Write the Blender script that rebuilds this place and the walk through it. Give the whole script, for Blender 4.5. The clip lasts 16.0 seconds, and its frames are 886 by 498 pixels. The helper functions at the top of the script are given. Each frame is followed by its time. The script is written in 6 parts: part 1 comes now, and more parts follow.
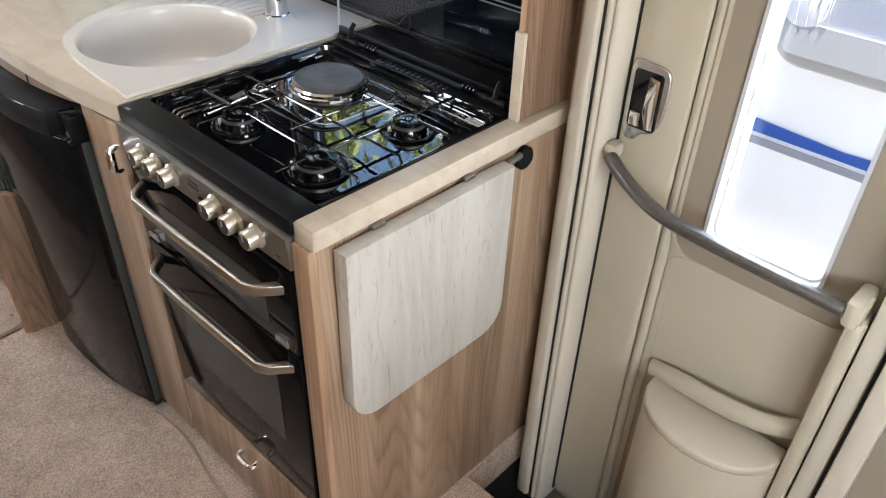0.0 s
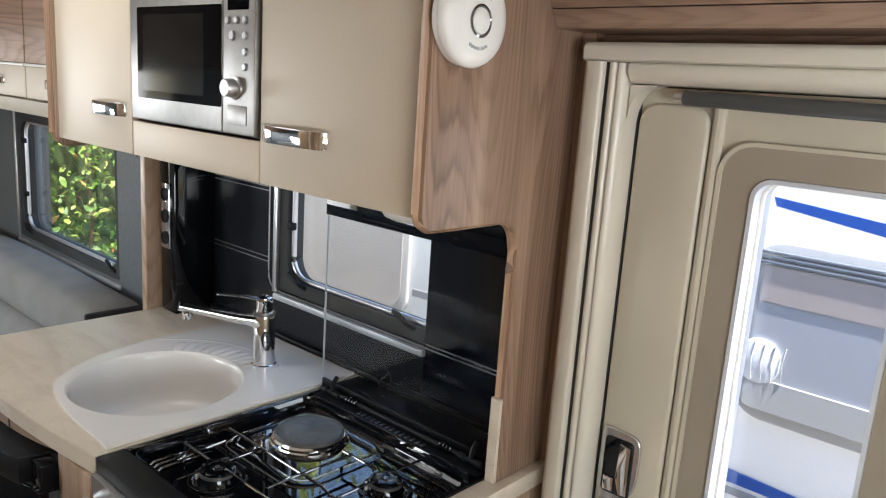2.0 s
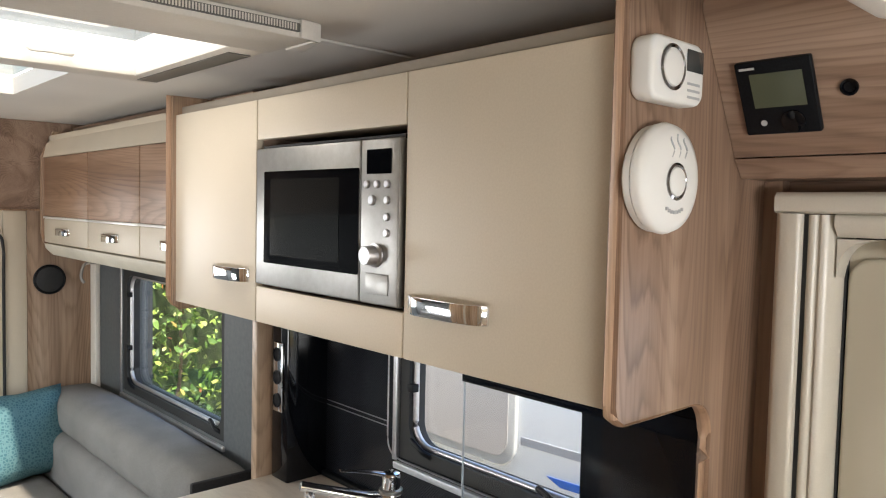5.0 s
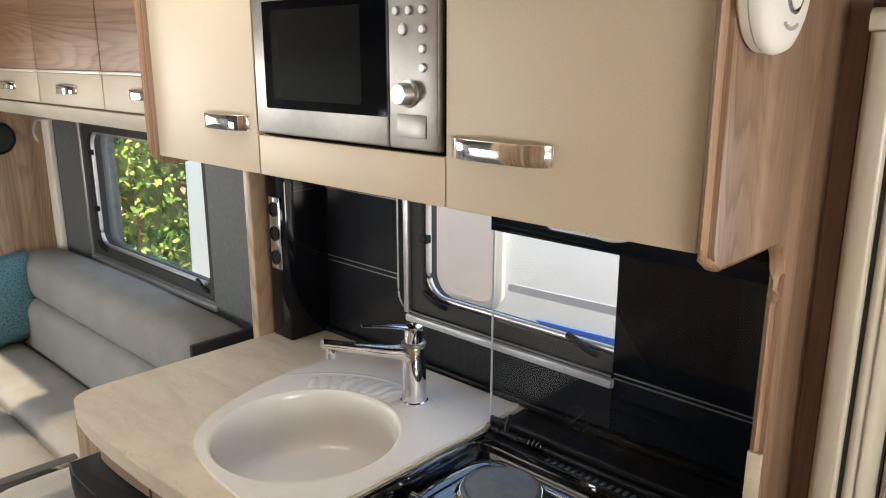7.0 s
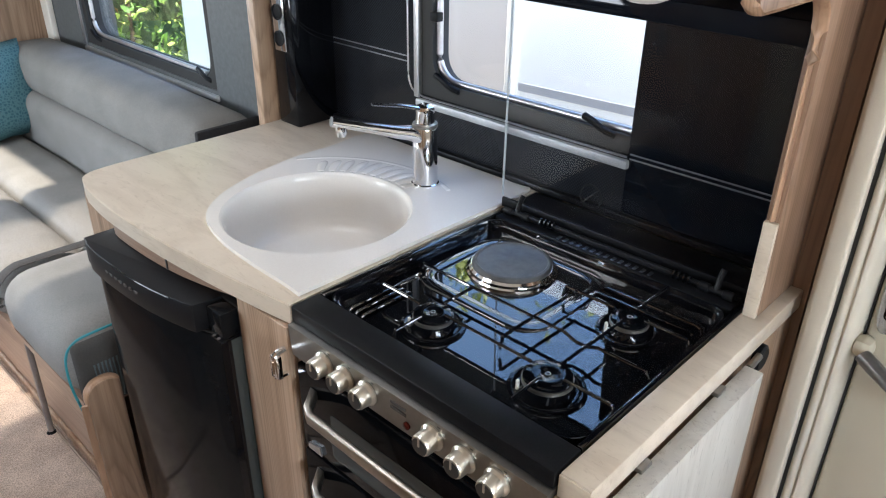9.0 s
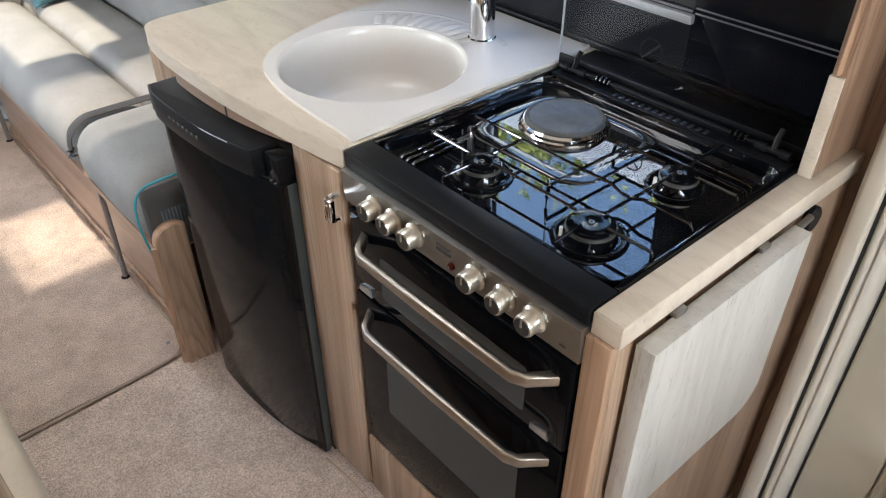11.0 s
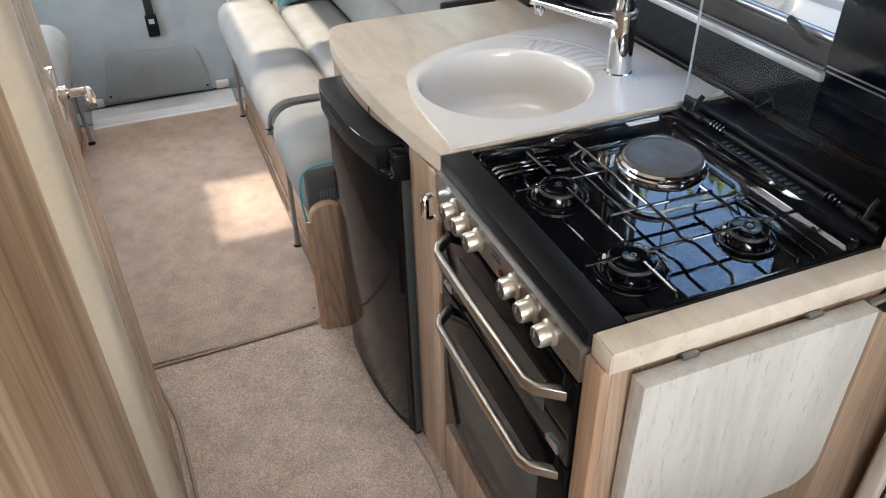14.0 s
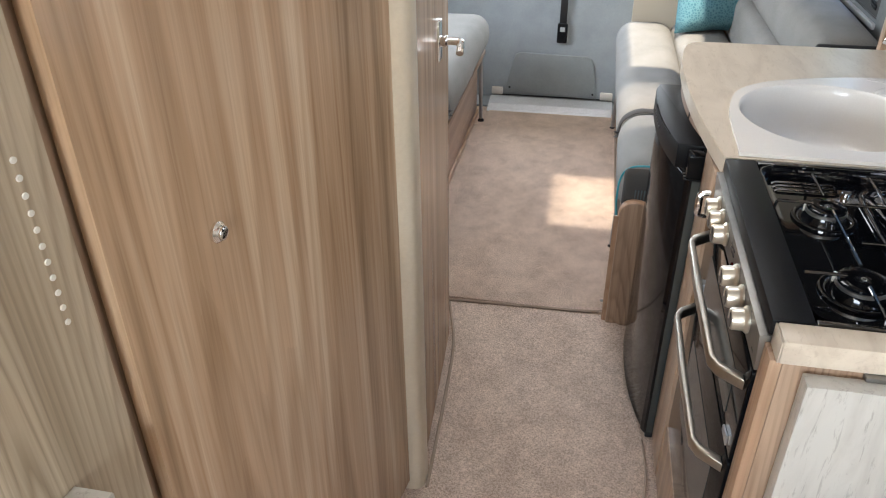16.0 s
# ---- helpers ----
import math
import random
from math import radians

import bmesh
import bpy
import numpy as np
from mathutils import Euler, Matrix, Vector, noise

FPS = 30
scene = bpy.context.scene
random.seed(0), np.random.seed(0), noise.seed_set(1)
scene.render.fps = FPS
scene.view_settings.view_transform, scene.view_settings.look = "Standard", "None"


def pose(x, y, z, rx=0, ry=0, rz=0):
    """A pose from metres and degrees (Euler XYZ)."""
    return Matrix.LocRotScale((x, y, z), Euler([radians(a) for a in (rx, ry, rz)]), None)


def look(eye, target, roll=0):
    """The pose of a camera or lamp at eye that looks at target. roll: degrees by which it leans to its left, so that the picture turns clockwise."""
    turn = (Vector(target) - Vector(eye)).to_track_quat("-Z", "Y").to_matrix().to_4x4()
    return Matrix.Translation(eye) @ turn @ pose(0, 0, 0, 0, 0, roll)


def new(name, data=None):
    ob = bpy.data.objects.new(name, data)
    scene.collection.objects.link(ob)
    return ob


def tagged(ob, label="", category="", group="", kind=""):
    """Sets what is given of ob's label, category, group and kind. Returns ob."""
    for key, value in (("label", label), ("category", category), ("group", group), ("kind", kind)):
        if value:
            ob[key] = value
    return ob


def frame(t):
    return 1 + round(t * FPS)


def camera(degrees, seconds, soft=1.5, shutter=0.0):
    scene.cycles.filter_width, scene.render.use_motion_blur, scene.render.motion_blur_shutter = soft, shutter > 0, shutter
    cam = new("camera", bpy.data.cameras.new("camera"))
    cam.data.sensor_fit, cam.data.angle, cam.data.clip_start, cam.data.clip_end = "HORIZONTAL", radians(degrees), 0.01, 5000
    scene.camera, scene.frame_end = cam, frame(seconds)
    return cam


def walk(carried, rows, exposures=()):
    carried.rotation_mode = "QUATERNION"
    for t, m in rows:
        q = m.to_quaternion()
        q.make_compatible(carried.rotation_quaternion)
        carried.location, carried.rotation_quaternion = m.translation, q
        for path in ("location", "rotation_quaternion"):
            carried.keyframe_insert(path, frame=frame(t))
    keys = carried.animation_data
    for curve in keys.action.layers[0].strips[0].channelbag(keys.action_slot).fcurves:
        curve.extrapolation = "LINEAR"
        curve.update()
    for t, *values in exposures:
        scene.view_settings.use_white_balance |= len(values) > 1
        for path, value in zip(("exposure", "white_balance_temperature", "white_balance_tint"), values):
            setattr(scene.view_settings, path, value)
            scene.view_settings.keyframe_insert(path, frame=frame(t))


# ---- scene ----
cam = camera(61.1, 16.0, 1.15)

PATH = [
    (0, (-0.003, 0.014, 1.491), (1.18, 1.108, 0.307), 2.0),
    (0.5, (-0.017, 0.012, 1.497), (1.289, 1.164, 0.514), 3.4),
    (1, (-0.021, 0.01, 1.519), (1.37, 1.202, 0.717), 3.9),
    (1.5, (-0.023, 0.009, 1.549), (1.419, 1.259, 0.951), 3.9),
    (2, (-0.029, 0.013, 1.573), (1.431, 1.315, 1.154), 3.9),
    (2.5, (-0.027, 0.022, 1.599), (1.46, 1.333, 1.332), 4.1),
    (3, (-0.021, 0.033, 1.616), (1.493, 1.332, 1.479), 4.4),
    (3.5, (-0.024, 0.057, 1.621), (1.46, 1.395, 1.548), 4.3),
    (4, (-0.023, 0.098, 1.626), (1.388, 1.514, 1.588), 3.5),
    (6.5, (-0.027, 0.383, 1.623), (1.342, 1.798, 1.274), 0.2),
    (7, (-0.051, 0.399, 1.6), (1.356, 1.731, 1.104), -0.0),
    (7.5, (-0.055, 0.403, 1.576), (1.344, 1.682, 0.935), -0.0),
    (8, (-0.058, 0.401, 1.556), (1.309, 1.656, 0.81), 0.1),
    (8.5, (-0.06, 0.41, 1.534), (1.264, 1.646, 0.687), 0.6),
    (9, (-0.062, 0.416, 1.518), (1.218, 1.63, 0.576), 0.7),
    (9.5, (-0.063, 0.414, 1.502), (1.167, 1.606, 0.471), 0.6),
    (10, (-0.085, 0.398, 1.49), (1.099, 1.586, 0.399), 0.5),
    (12.5, (0.018, 0.292, 1.484), (0.755, 1.608, 0.169), 0.3),
    (13, (0.076, 0.232, 1.496), (0.689, 1.649, 0.225), 0.8),
    (13.5, (0.085, 0.189, 1.512), (0.643, 1.694, 0.319), -0.1),
    (14, (0.067, 0.171, 1.519), (0.652, 1.696, 0.364), -1.3),
    (14.5, (0.099, 0.106, 1.527), (0.622, 1.664, 0.387), 0.2),
    (15, (0.13, 0.012, 1.527), (0.428, 1.652, 0.423), 1.3),
    (15.5, (0.176, -0.047, 1.5), (0.183, 1.651, 0.445), 1.5),
    (16, (0.217, -0.083, 1.486), (-0.116, 1.585, 0.433), -0.5),
]
walk(cam, [(t, look(eye, target, roll)) for t, eye, target, roll in PATH], [(0, 2.34, 6500, 10), (1.5, 1.90, 6450, 10), (3, 1.84, 6400, 10), (4, 1.92, 6400, 10),
                                                                               (6.5, 1.96, 7200, 11), (7, 2.0, 7200, 11), (7.5, 2.06, 6350, 9), (8, 2.15, 6180, 10), (9.3, 2.42, 6080, 10), (10, 2.46, 6150, 10), (12.5, 2.42, 6350, 10), (16, 2.38, 6300, 10)])

# ---- world and large lights ----
world = bpy.data.worlds.new("sky")
scene.world = world
world.use_nodes = True
wt = world.node_tree
sky = wt.nodes.new("ShaderNodeTexSky")
sky.sky_type = "NISHITA"
sky.sun_disc = False
sky.sun_elevation = radians(62)
sky.sun_rotation = radians(180)
sky.air_density, sky.dust_density, sky.ozone_density = 1.4, 0.4, 3.0
wt.links.new(sky.outputs[0], wt.nodes["Background"].inputs[0])
wt.nodes["Background"].inputs[1].default_value = 0.15

SUN = bpy.data.lights.new("sun", "SUN")
SUN.energy, SUN.angle, SUN.color = 5.0, radians(1.2), (1.0, 0.93, 0.82)
sun = new("sun", SUN)
sun.matrix_world = look((-0.9, -5.0, 10), (0, 0, 0))


def opening_light(name, eye, target, w, h, power, colour=(0.9, 0.95, 1.0)):
    """An area lamp added in an opening, standing in for the sky's light."""
    lamp = bpy.data.lights.new(name, "AREA")
    lamp.shape, lamp.size, lamp.size_y, lamp.energy, lamp.color = "RECTANGLE", w, h, power, colour
    ob = new(name, lamp)
    ob.matrix_world = look(eye, target)
    return ob


opening_light("skylight_glow", (0.30, 1.75, 2.05), (0.30, 1.7501, 0), 0.62, 0.48, 9)
opening_light("windscreen_glow", (0.0, 4.75, 1.25), (0, 2, 0.9), 1.7, 0.6, 10)
# unseen left opening, assumed; lamp added to light the lounge
opening_light("left_side_fill", (-1.09, 2.8, 1.12), (0, 2.8, 0.8), 0.8, 0.45, 5.2)
# rear openings are made up; both lamps added to brighten door, flap and ceiling
opening_light("rear_fill", (-0.3, -1.36, 1.3), (0.1, 0.3, 2.6), 1.0, 0.5, 8.5)
opening_light("rear_side_fill", (-1.10, -0.85, 1.25), (0, -0.40, 1.95), 0.7, 0.5, 4.2)
opening_light("door_window_glow", (1.139, 0.307, 1.10), (0, 0.307, 1.0), 0.17, 0.66, 0.6, (0.92, 0.96, 1.0))

# ---- materials ----


def material(name, colour, rough=0.5, metal=0.0, spec=0.5, coat=0.0):
    m = bpy.data.materials.new(name)
    m.use_nodes = True
    b = m.node_tree.nodes["Principled BSDF"]
    b.inputs["Base Color"].default_value = (*colour, 1)
    b.inputs["Roughness"].default_value = rough
    b.inputs["Metallic"].default_value = metal
    b.inputs["Specular IOR Level"].default_value = spec
    b.inputs["Coat Weight"].default_value = coat
    return m


def node(m, kind, **values):
    n = m.node_tree.nodes.new(kind)
    for key, value in values.items():
        n.inputs[key.replace("_", " ")].default_value = value
    return n


def link(m, a, b):
    m.node_tree.links.new(a, b)


def coords(m, scale):
    tc, mp = node(m, "ShaderNodeTexCoord"), node(m, "ShaderNodeMapping")
    mp.inputs["Scale"].default_value = scale
    link(m, tc.outputs["Object"], mp.inputs["Vector"])
    return mp.outputs["Vector"]


def ramp(m, source, stops):
    r = node(m, "ShaderNodeValToRGB")
    while len(r.color_ramp.elements) < len(stops):
        r.color_ramp.elements.new(0.5)
    for e, (at, colour) in zip(r.color_ramp.elements, stops):
        e.position, e.color = at, (*colour, 1)
    link(m, source, r.inputs["Fac"])
    return r.outputs["Color"]


def bump(m, source, strength, distance):
    b = node(m, "ShaderNodeBump", Strength=strength, Distance=distance)
    link(m, source, b.inputs["Height"])
    link(m, b.outputs["Normal"], m.node_tree.nodes["Principled BSDF"].inputs["Normal"])


def mixed(m, a, b, fac, kind="MIX"):
    n = m.node_tree.nodes.new("ShaderNodeMix")
    n.data_type, n.blend_type = "RGBA", kind
    if hasattr(fac, "default_value"):
        link(m, fac, n.inputs[0])
    else:
        n.inputs[0].default_value = fac
    link(m, a, n.inputs[6])
    link(m, b, n.inputs[7])
    return n.outputs[2]


def base(m, colour):
    link(m, colour, m.node_tree.nodes["Principled BSDF"].inputs["Base Color"])


def wood(name, grain, dark, mid, light, rough=0.33, figure=1.25, spread=1.0, line=0.66):
    """Ash-look laminate: growth lines that follow the contours of a drawn-out field, broad tone drift and fine pores."""
    m = material(name, mid, rough, 0, 0.4)

    def stretched(long, cross):
        s = [cross] * 3
        s[grain] = long
        return coords(m, s)

    def noise_of(long, cross, detail, distortion=0.0):
        n = node(m, "ShaderNodeTexNoise", Scale=1.0, Detail=detail, Roughness=0.6, Distortion=distortion)
        link(m, stretched(long, cross), n.inputs["Vector"])
        return n.outputs[0]

    def maths(op, a, k):
        n = m.node_tree.nodes.new("ShaderNodeMath")
        n.operation = op
        link(m, a, n.inputs[0])
        if hasattr(k, "default_value"):
            link(m, k, n.inputs[1])
        else:
            n.inputs[1].default_value = k
        return n.outputs[0]

    field = noise_of(0.24 * spread, 3.6 * spread, 1.0, 0.25)
    fine = noise_of(4.0, 210.0, 3.0)
    wobble = maths("MULTIPLY", noise_of(2.5, 60.0, 2.0), 0.012)
    rings = maths("FRACT", maths("MULTIPLY", maths("ADD", field, wobble), 58.0 * figure), 0.0)
    tone = ramp(m, noise_of(0.38 * spread, 9.0 * spread, 4.0, 0.8), [(0.34, dark), (0.5, mid), (0.64, light)])
    lines = ramp(m, rings, [(0.0, (1.06, 1.05, 1.04)), (0.45, (1.0, 1.0, 1.0)), (0.82, (line, line * 0.95, line * 0.89)), (0.97, (0.98, 0.97, 0.96))])
    patchy = ramp(m, noise_of(0.8, 14.0, 2.0), [(0.36, (0.25, 0.25, 0.25)), (0.62, (1, 1, 1))])
    pores = ramp(m, fine, [(0.3, (0.74, 0.71, 0.68)), (0.55, (1, 1, 1))])
    c = mixed(m, tone, lines, patchy, "MULTIPLY")
    base(m, mixed(m, c, pores, 0.6, "MULTIPLY"))
    bump(m, fine, 0.12, 0.001)
    return m


def speckled(name, c1, c2, scale, rough, bump_height=0.0, metal=0.0, spec=0.5, big=None):
    m = material(name, c1, rough, metal, spec)
    n = node(m, "ShaderNodeTexNoise", Scale=scale, Detail=4.0, Roughness=0.65)
    link(m, coords(m, (1, 1, 1)), n.inputs["Vector"])
    c = ramp(m, n.outputs[0], [(0.35, c1), (0.65, c2)])
    n2 = node(m, "ShaderNodeTexNoise", Scale=big or scale / 18, Detail=3.0, Roughness=0.5)
    link(m, coords(m, (1, 1, 1)), n2.inputs["Vector"])
    drift = ramp(m, n2.outputs[0], [(0.35, (0.86, 0.86, 0.86)), (0.65, (1.0, 1.0, 1.0))])
    base(m, mixed(m, c, drift, 0.8, "MULTIPLY"))
    if bump_height:
        bump(m, n.outputs[0], 0.6, bump_height)
    return m


D, M, L = (0.22, 0.14, 0.092), (0.335, 0.225, 0.15), (0.46, 0.33, 0.235)
wood_z = wood("ash_laminate_upright", 2, D, M, L)
wood_y = wood("ash_laminate_level", 1, (0.22, 0.138, 0.094), (0.31, 0.205, 0.145), (0.40, 0.28, 0.205), 0.4, 2.0)
# redder ash for the end panel, also darkened for the shade it stands in
wood_end = wood("ash_laminate_end_shaded", 2, (0.205, 0.126, 0.084), (0.295, 0.190, 0.130), (0.385, 0.265, 0.19), 0.36, 1.6)
wood_wide = wood("ash_laminate_broad", 2, (0.29, 0.19, 0.113), (0.47, 0.315, 0.197), (0.61, 0.455, 0.315), 0.26, 0.32, 1.1, 0.84)
wood_edge = wood("ash_edge_band", 2, (0.30, 0.175, 0.10), (0.40, 0.25, 0.16), (0.48, 0.33, 0.22), 0.4)
wood_gloss = wood("ash_gloss_level", 1, (0.22, 0.12, 0.07), (0.30, 0.175, 0.105), (0.38, 0.235, 0.15), 0.5)
wood_pale = wood("ash_pale_upright", 2, (0.33, 0.26, 0.18), (0.44, 0.36, 0.26), (0.54, 0.45, 0.34))
cream = speckled("cream_satin_laminate", (0.61, 0.52, 0.395), (0.65, 0.56, 0.43), 300, 0.5, big=1.5)
beige = speckled("beige_moulded_plastic", (0.49, 0.442, 0.345), (0.52, 0.468, 0.365), 900, 0.38, 0.0002, big=2)
beige_dark = speckled("taupe_moulded_plastic", (0.29, 0.245, 0.19), (0.31, 0.26, 0.205), 700, 0.4, 0.0002, big=2)
sill_grey = speckled("anodised_sill_grey", (0.46, 0.48, 0.50), (0.52, 0.54, 0.56), 90, 0.45, 0, 0.4)
handle_metal = speckled("champagne_metal", (0.44, 0.40, 0.35), (0.50, 0.46, 0.40), 60, 0.36, 0, 1.0)
off_white = speckled("off_white_plastic", (0.74, 0.70, 0.63), (0.78, 0.74, 0.67), 200, 0.35, big=2)
frame_white = speckled("frame_aluminium_cream", (0.60, 0.55, 0.46), (0.63, 0.58, 0.49), 400, 0.3, big=2)
ceiling_mat = speckled("ceiling_vinyl", (0.85, 0.81, 0.74), (0.89, 0.85, 0.78), 500, 0.6, 0.0004, big=1.2)
grey_wall = speckled("charcoal_wallboard", (0.085, 0.095, 0.10), (0.11, 0.12, 0.125), 60, 0.55, 0.0002, big=3)
black_gloss = material("black_gloss_plastic", (0.003, 0.0035, 0.005), 0.04, 0, 0.35)
enamel = material("black_enamel", (0.003, 0.0035, 0.005), 0.025, 0, 0.85, 0.5)
black_panel = material("black_acrylic_panel", (0.004, 0.006, 0.010), 0.05, 0, 0.22)


def dimpled_panel():
    """Black splashback with a fine woven check under its gloss."""
    m = material("checked_black_panel", (0.01, 0.01, 0.012), 0.16, 0, 0.3)
    c = node(m, "ShaderNodeTexChecker", Scale=1.0)
    c.inputs["Color1"].default_value, c.inputs["Color2"].default_value = (0.009, 0.010, 0.013, 1), (0.019, 0.021, 0.026, 1)
    link(m, coords(m, (1, 290, 290)), c.inputs["Vector"])
    base(m, c.outputs[0])
    return m


checked_panel = dimpled_panel()
black_satin = speckled("black_satin_plastic", (0.006, 0.006, 0.007), (0.009, 0.010, 0.012), 400, 0.42, 0.0001, 0, 0.14)
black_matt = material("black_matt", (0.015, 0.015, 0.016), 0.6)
fridge_black = speckled("fridge_black_gloss", (0.0055, 0.006, 0.007), (0.008, 0.0085, 0.0095), 250, 0.10, 0.00002, 0, 0.12)
chrome = material("chrome", (0.82, 0.82, 0.83), 0.07, 1.0)
steel = speckled("brushed_steel", (0.30, 0.288, 0.27), (0.34, 0.328, 0.31), 40, 0.42, 0, 1.0)
alu = speckled("aluminium", (0.62, 0.62, 0.64), (0.70, 0.70, 0.72), 90, 0.38, 0, 1.0)
satin_grey = speckled("satin_grey_metal", (0.33, 0.33, 0.34), (0.38, 0.38, 0.39), 90, 0.3, 0, 0.8)
vent_metal = speckled("dull_vent_metal", (0.10, 0.105, 0.115), (0.13, 0.135, 0.145), 90, 0.34, 0, 0.8)
dark_chrome = material("dark_chrome", (0.34, 0.34, 0.35), 0.14, 1.0)
screen_grey = material("screen_bar_grey", (0.075, 0.076, 0.074), 0.4, 0.2)
sink_white = speckled("sink_composite", (0.745, 0.71, 0.665), (0.775, 0.74, 0.695), 300, 0.2, big=2)
white_plastic = material("white_plastic", (0.80, 0.78, 0.73), 0.42, 0, 0.35)
soft_grey = material("soft_grey_plastic", (0.45, 0.45, 0.44), 0.4)
ink = material("dark_ink", (0.05, 0.05, 0.05), 0.5)
pale_ink = material("pale_print", (0.55, 0.55, 0.53), 0.5)
lcd = material("lcd_green_grey", (0.085, 0.095, 0.06), 0.2)
dark_tube = material("roller_tube_grey", (0.15, 0.145, 0.13), 0.45, 0.3)
rubber = material("rubber_black", (0.02, 0.02, 0.02), 0.7)
teal_trim = material("teal_piping", (0.03, 0.27, 0.32), 0.6)
curtain_mat = speckled("blind_cream", (0.60, 0.55, 0.44), (0.64, 0.59, 0.48), 200, 0.7, 0.0003)


def glass_material(name, tint, rough=0.0, gloss=0.03):
    m = bpy.data.materials.new(name)
    m.use_nodes = True
    nt = m.node_tree
    nt.nodes.remove(nt.nodes["Principled BSDF"])
    t, g, x = nt.nodes.new("ShaderNodeBsdfTransparent"), nt.nodes.new("ShaderNodeBsdfGlossy"), nt.nodes.new("ShaderNodeMixShader")
    t.inputs[0].default_value = (*tint, 1)
    g.inputs["Roughness"].default_value = rough
    f, p, q = nt.nodes.new("ShaderNodeLayerWeight"), nt.nodes.new("ShaderNodeMath"), nt.nodes.new("ShaderNodeMath")
    f.inputs[0].default_value = 0.5
    p.operation, p.inputs[1].default_value = "POWER", 4.0
    q.operation, q.inputs[1].default_value, q.inputs[2].default_value = "MULTIPLY_ADD", 0.6, gloss
    nt.links.new(f.outputs["Facing"], p.inputs[0])
    nt.links.new(p.outputs[0], q.inputs[0])
    nt.links.new(q.outputs[0], x.inputs[0])
    nt.links.new(t.outputs[0], x.inputs[1])
    nt.links.new(g.outputs[0], x.inputs[2])
    nt.links.new(x.outputs[0], nt.nodes["Material Output"].inputs[0])
    return m


clear_glass = glass_material("acrylic_clear", (0.975, 0.985, 0.985))
door_glass = glass_material("bluish_acrylic", (0.92, 0.945, 1.0))
dome_glass = glass_material("tinted_dome_acrylic", (0.48, 0.46, 0.44))
# darker rim tint added to give the floor sun patch a dim outer edge
dome_border = glass_material("sun_patch_dome_border", (0.39, 0.38, 0.365))
settee_dome_glass = glass_material("pale_dome_acrylic", (0.62, 0.60, 0.57))
smoked_glass = glass_material("smoked_lid_glass", (0.965, 0.972, 0.98), 0.0, 0.022)
oven_glass = material("oven_door_glass", (0.003, 0.0035, 0.0045), 0.06, 0, 0.08)


def veined(name, grain, c1, c2, vein, strength=0.6, drawn=1.0):
    """Travertine-look laminate: drawn-out veins along one axis over a cloudy ground."""
    m = material(name, c1, 0.28, 0, 0.5)
    s = [16.0, 16.0, 16.0]
    s[grain] = 3.0 / drawn
    n = node(m, "ShaderNodeTexNoise", Scale=1.0, Detail=6.0, Roughness=0.62, Distortion=1.1)
    link(m, coords(m, s), n.inputs["Vector"])
    s2 = [105.0] * 3
    s2[grain] = 16.0 / drawn
    n2 = node(m, "ShaderNodeTexNoise", Scale=1.0, Detail=5.0, Roughness=0.7, Distortion=1.4)
    link(m, coords(m, s2), n2.inputs["Vector"])
    a = ramp(m, n.outputs[0], [(0.36, c2), (0.58, c1)])
    b = ramp(m, n2.outputs[0], [(0.35, vein), (0.44, (1, 1, 1))])
    base(m, mixed(m, a, b, strength, "MULTIPLY"))
    bump(m, n2.outputs[0], 0.1, 0.0006)
    return m


worktop_mat = veined("worktop_laminate", 1, (0.62, 0.54, 0.44), (0.53, 0.45, 0.36), (0.74, 0.70, 0.65), 0.5, 0.7)
flap_mat = veined("flap_laminate", 2, (0.525, 0.505, 0.462), (0.43, 0.408, 0.37), (0.46, 0.445, 0.42), 0.5, 1.3)


def carpet_material():
    m = material("loop_carpet", (0.42, 0.32, 0.25), 0.95, 0, 0.1)
    n = node(m, "ShaderNodeTexNoise", Scale=260.0, Detail=4.0, Roughness=0.8)
    link(m, coords(m, (1, 1, 1)), n.inputs["Vector"])
    n2 = node(m, "ShaderNodeTexNoise", Scale=9.0, Detail=8.0, Roughness=0.75)
    link(m, coords(m, (1, 1, 1)), n2.inputs["Vector"])
    a = ramp(m, n.outputs[0], [(0.36, (0.415, 0.308, 0.238)), (0.5, (0.71, 0.555, 0.45)), (0.62, (0.94, 0.78, 0.655))])
    b = ramp(m, n2.outputs[0], [(0.38, (0.72, 0.70, 0.69)), (0.58, (1, 1, 1))])
    base(m, mixed(m, a, b, 0.8, "MULTIPLY"))
    bump(m, n.outputs[0], 1.0, 0.006)
    return m


carpet_mat = carpet_material()


def weave(name, c1, c2, rough=0.9, scale=420):
    m = speckled(name, c1, c2, scale, rough, 0.0012, 0, 0.2, big=9)
    return m


sofa_mat = weave("grey_upholstery", (0.20, 0.195, 0.185), (0.30, 0.29, 0.275))
sofa_dark = weave("dark_ribbed_upholstery", (0.035, 0.036, 0.038), (0.06, 0.06, 0.062), 0.8)
grey_carpet = weave("grey_cab_carpet", (0.30, 0.335, 0.355), (0.38, 0.415, 0.435), 0.95, 300)

# ---- mesh helpers ----


def bm_add(bm, other):
    me = bpy.data.meshes.new("t")
    other.to_mesh(me)
    bm.from_mesh(me)
    bpy.data.meshes.remove(me)
    other.free()
    return bm


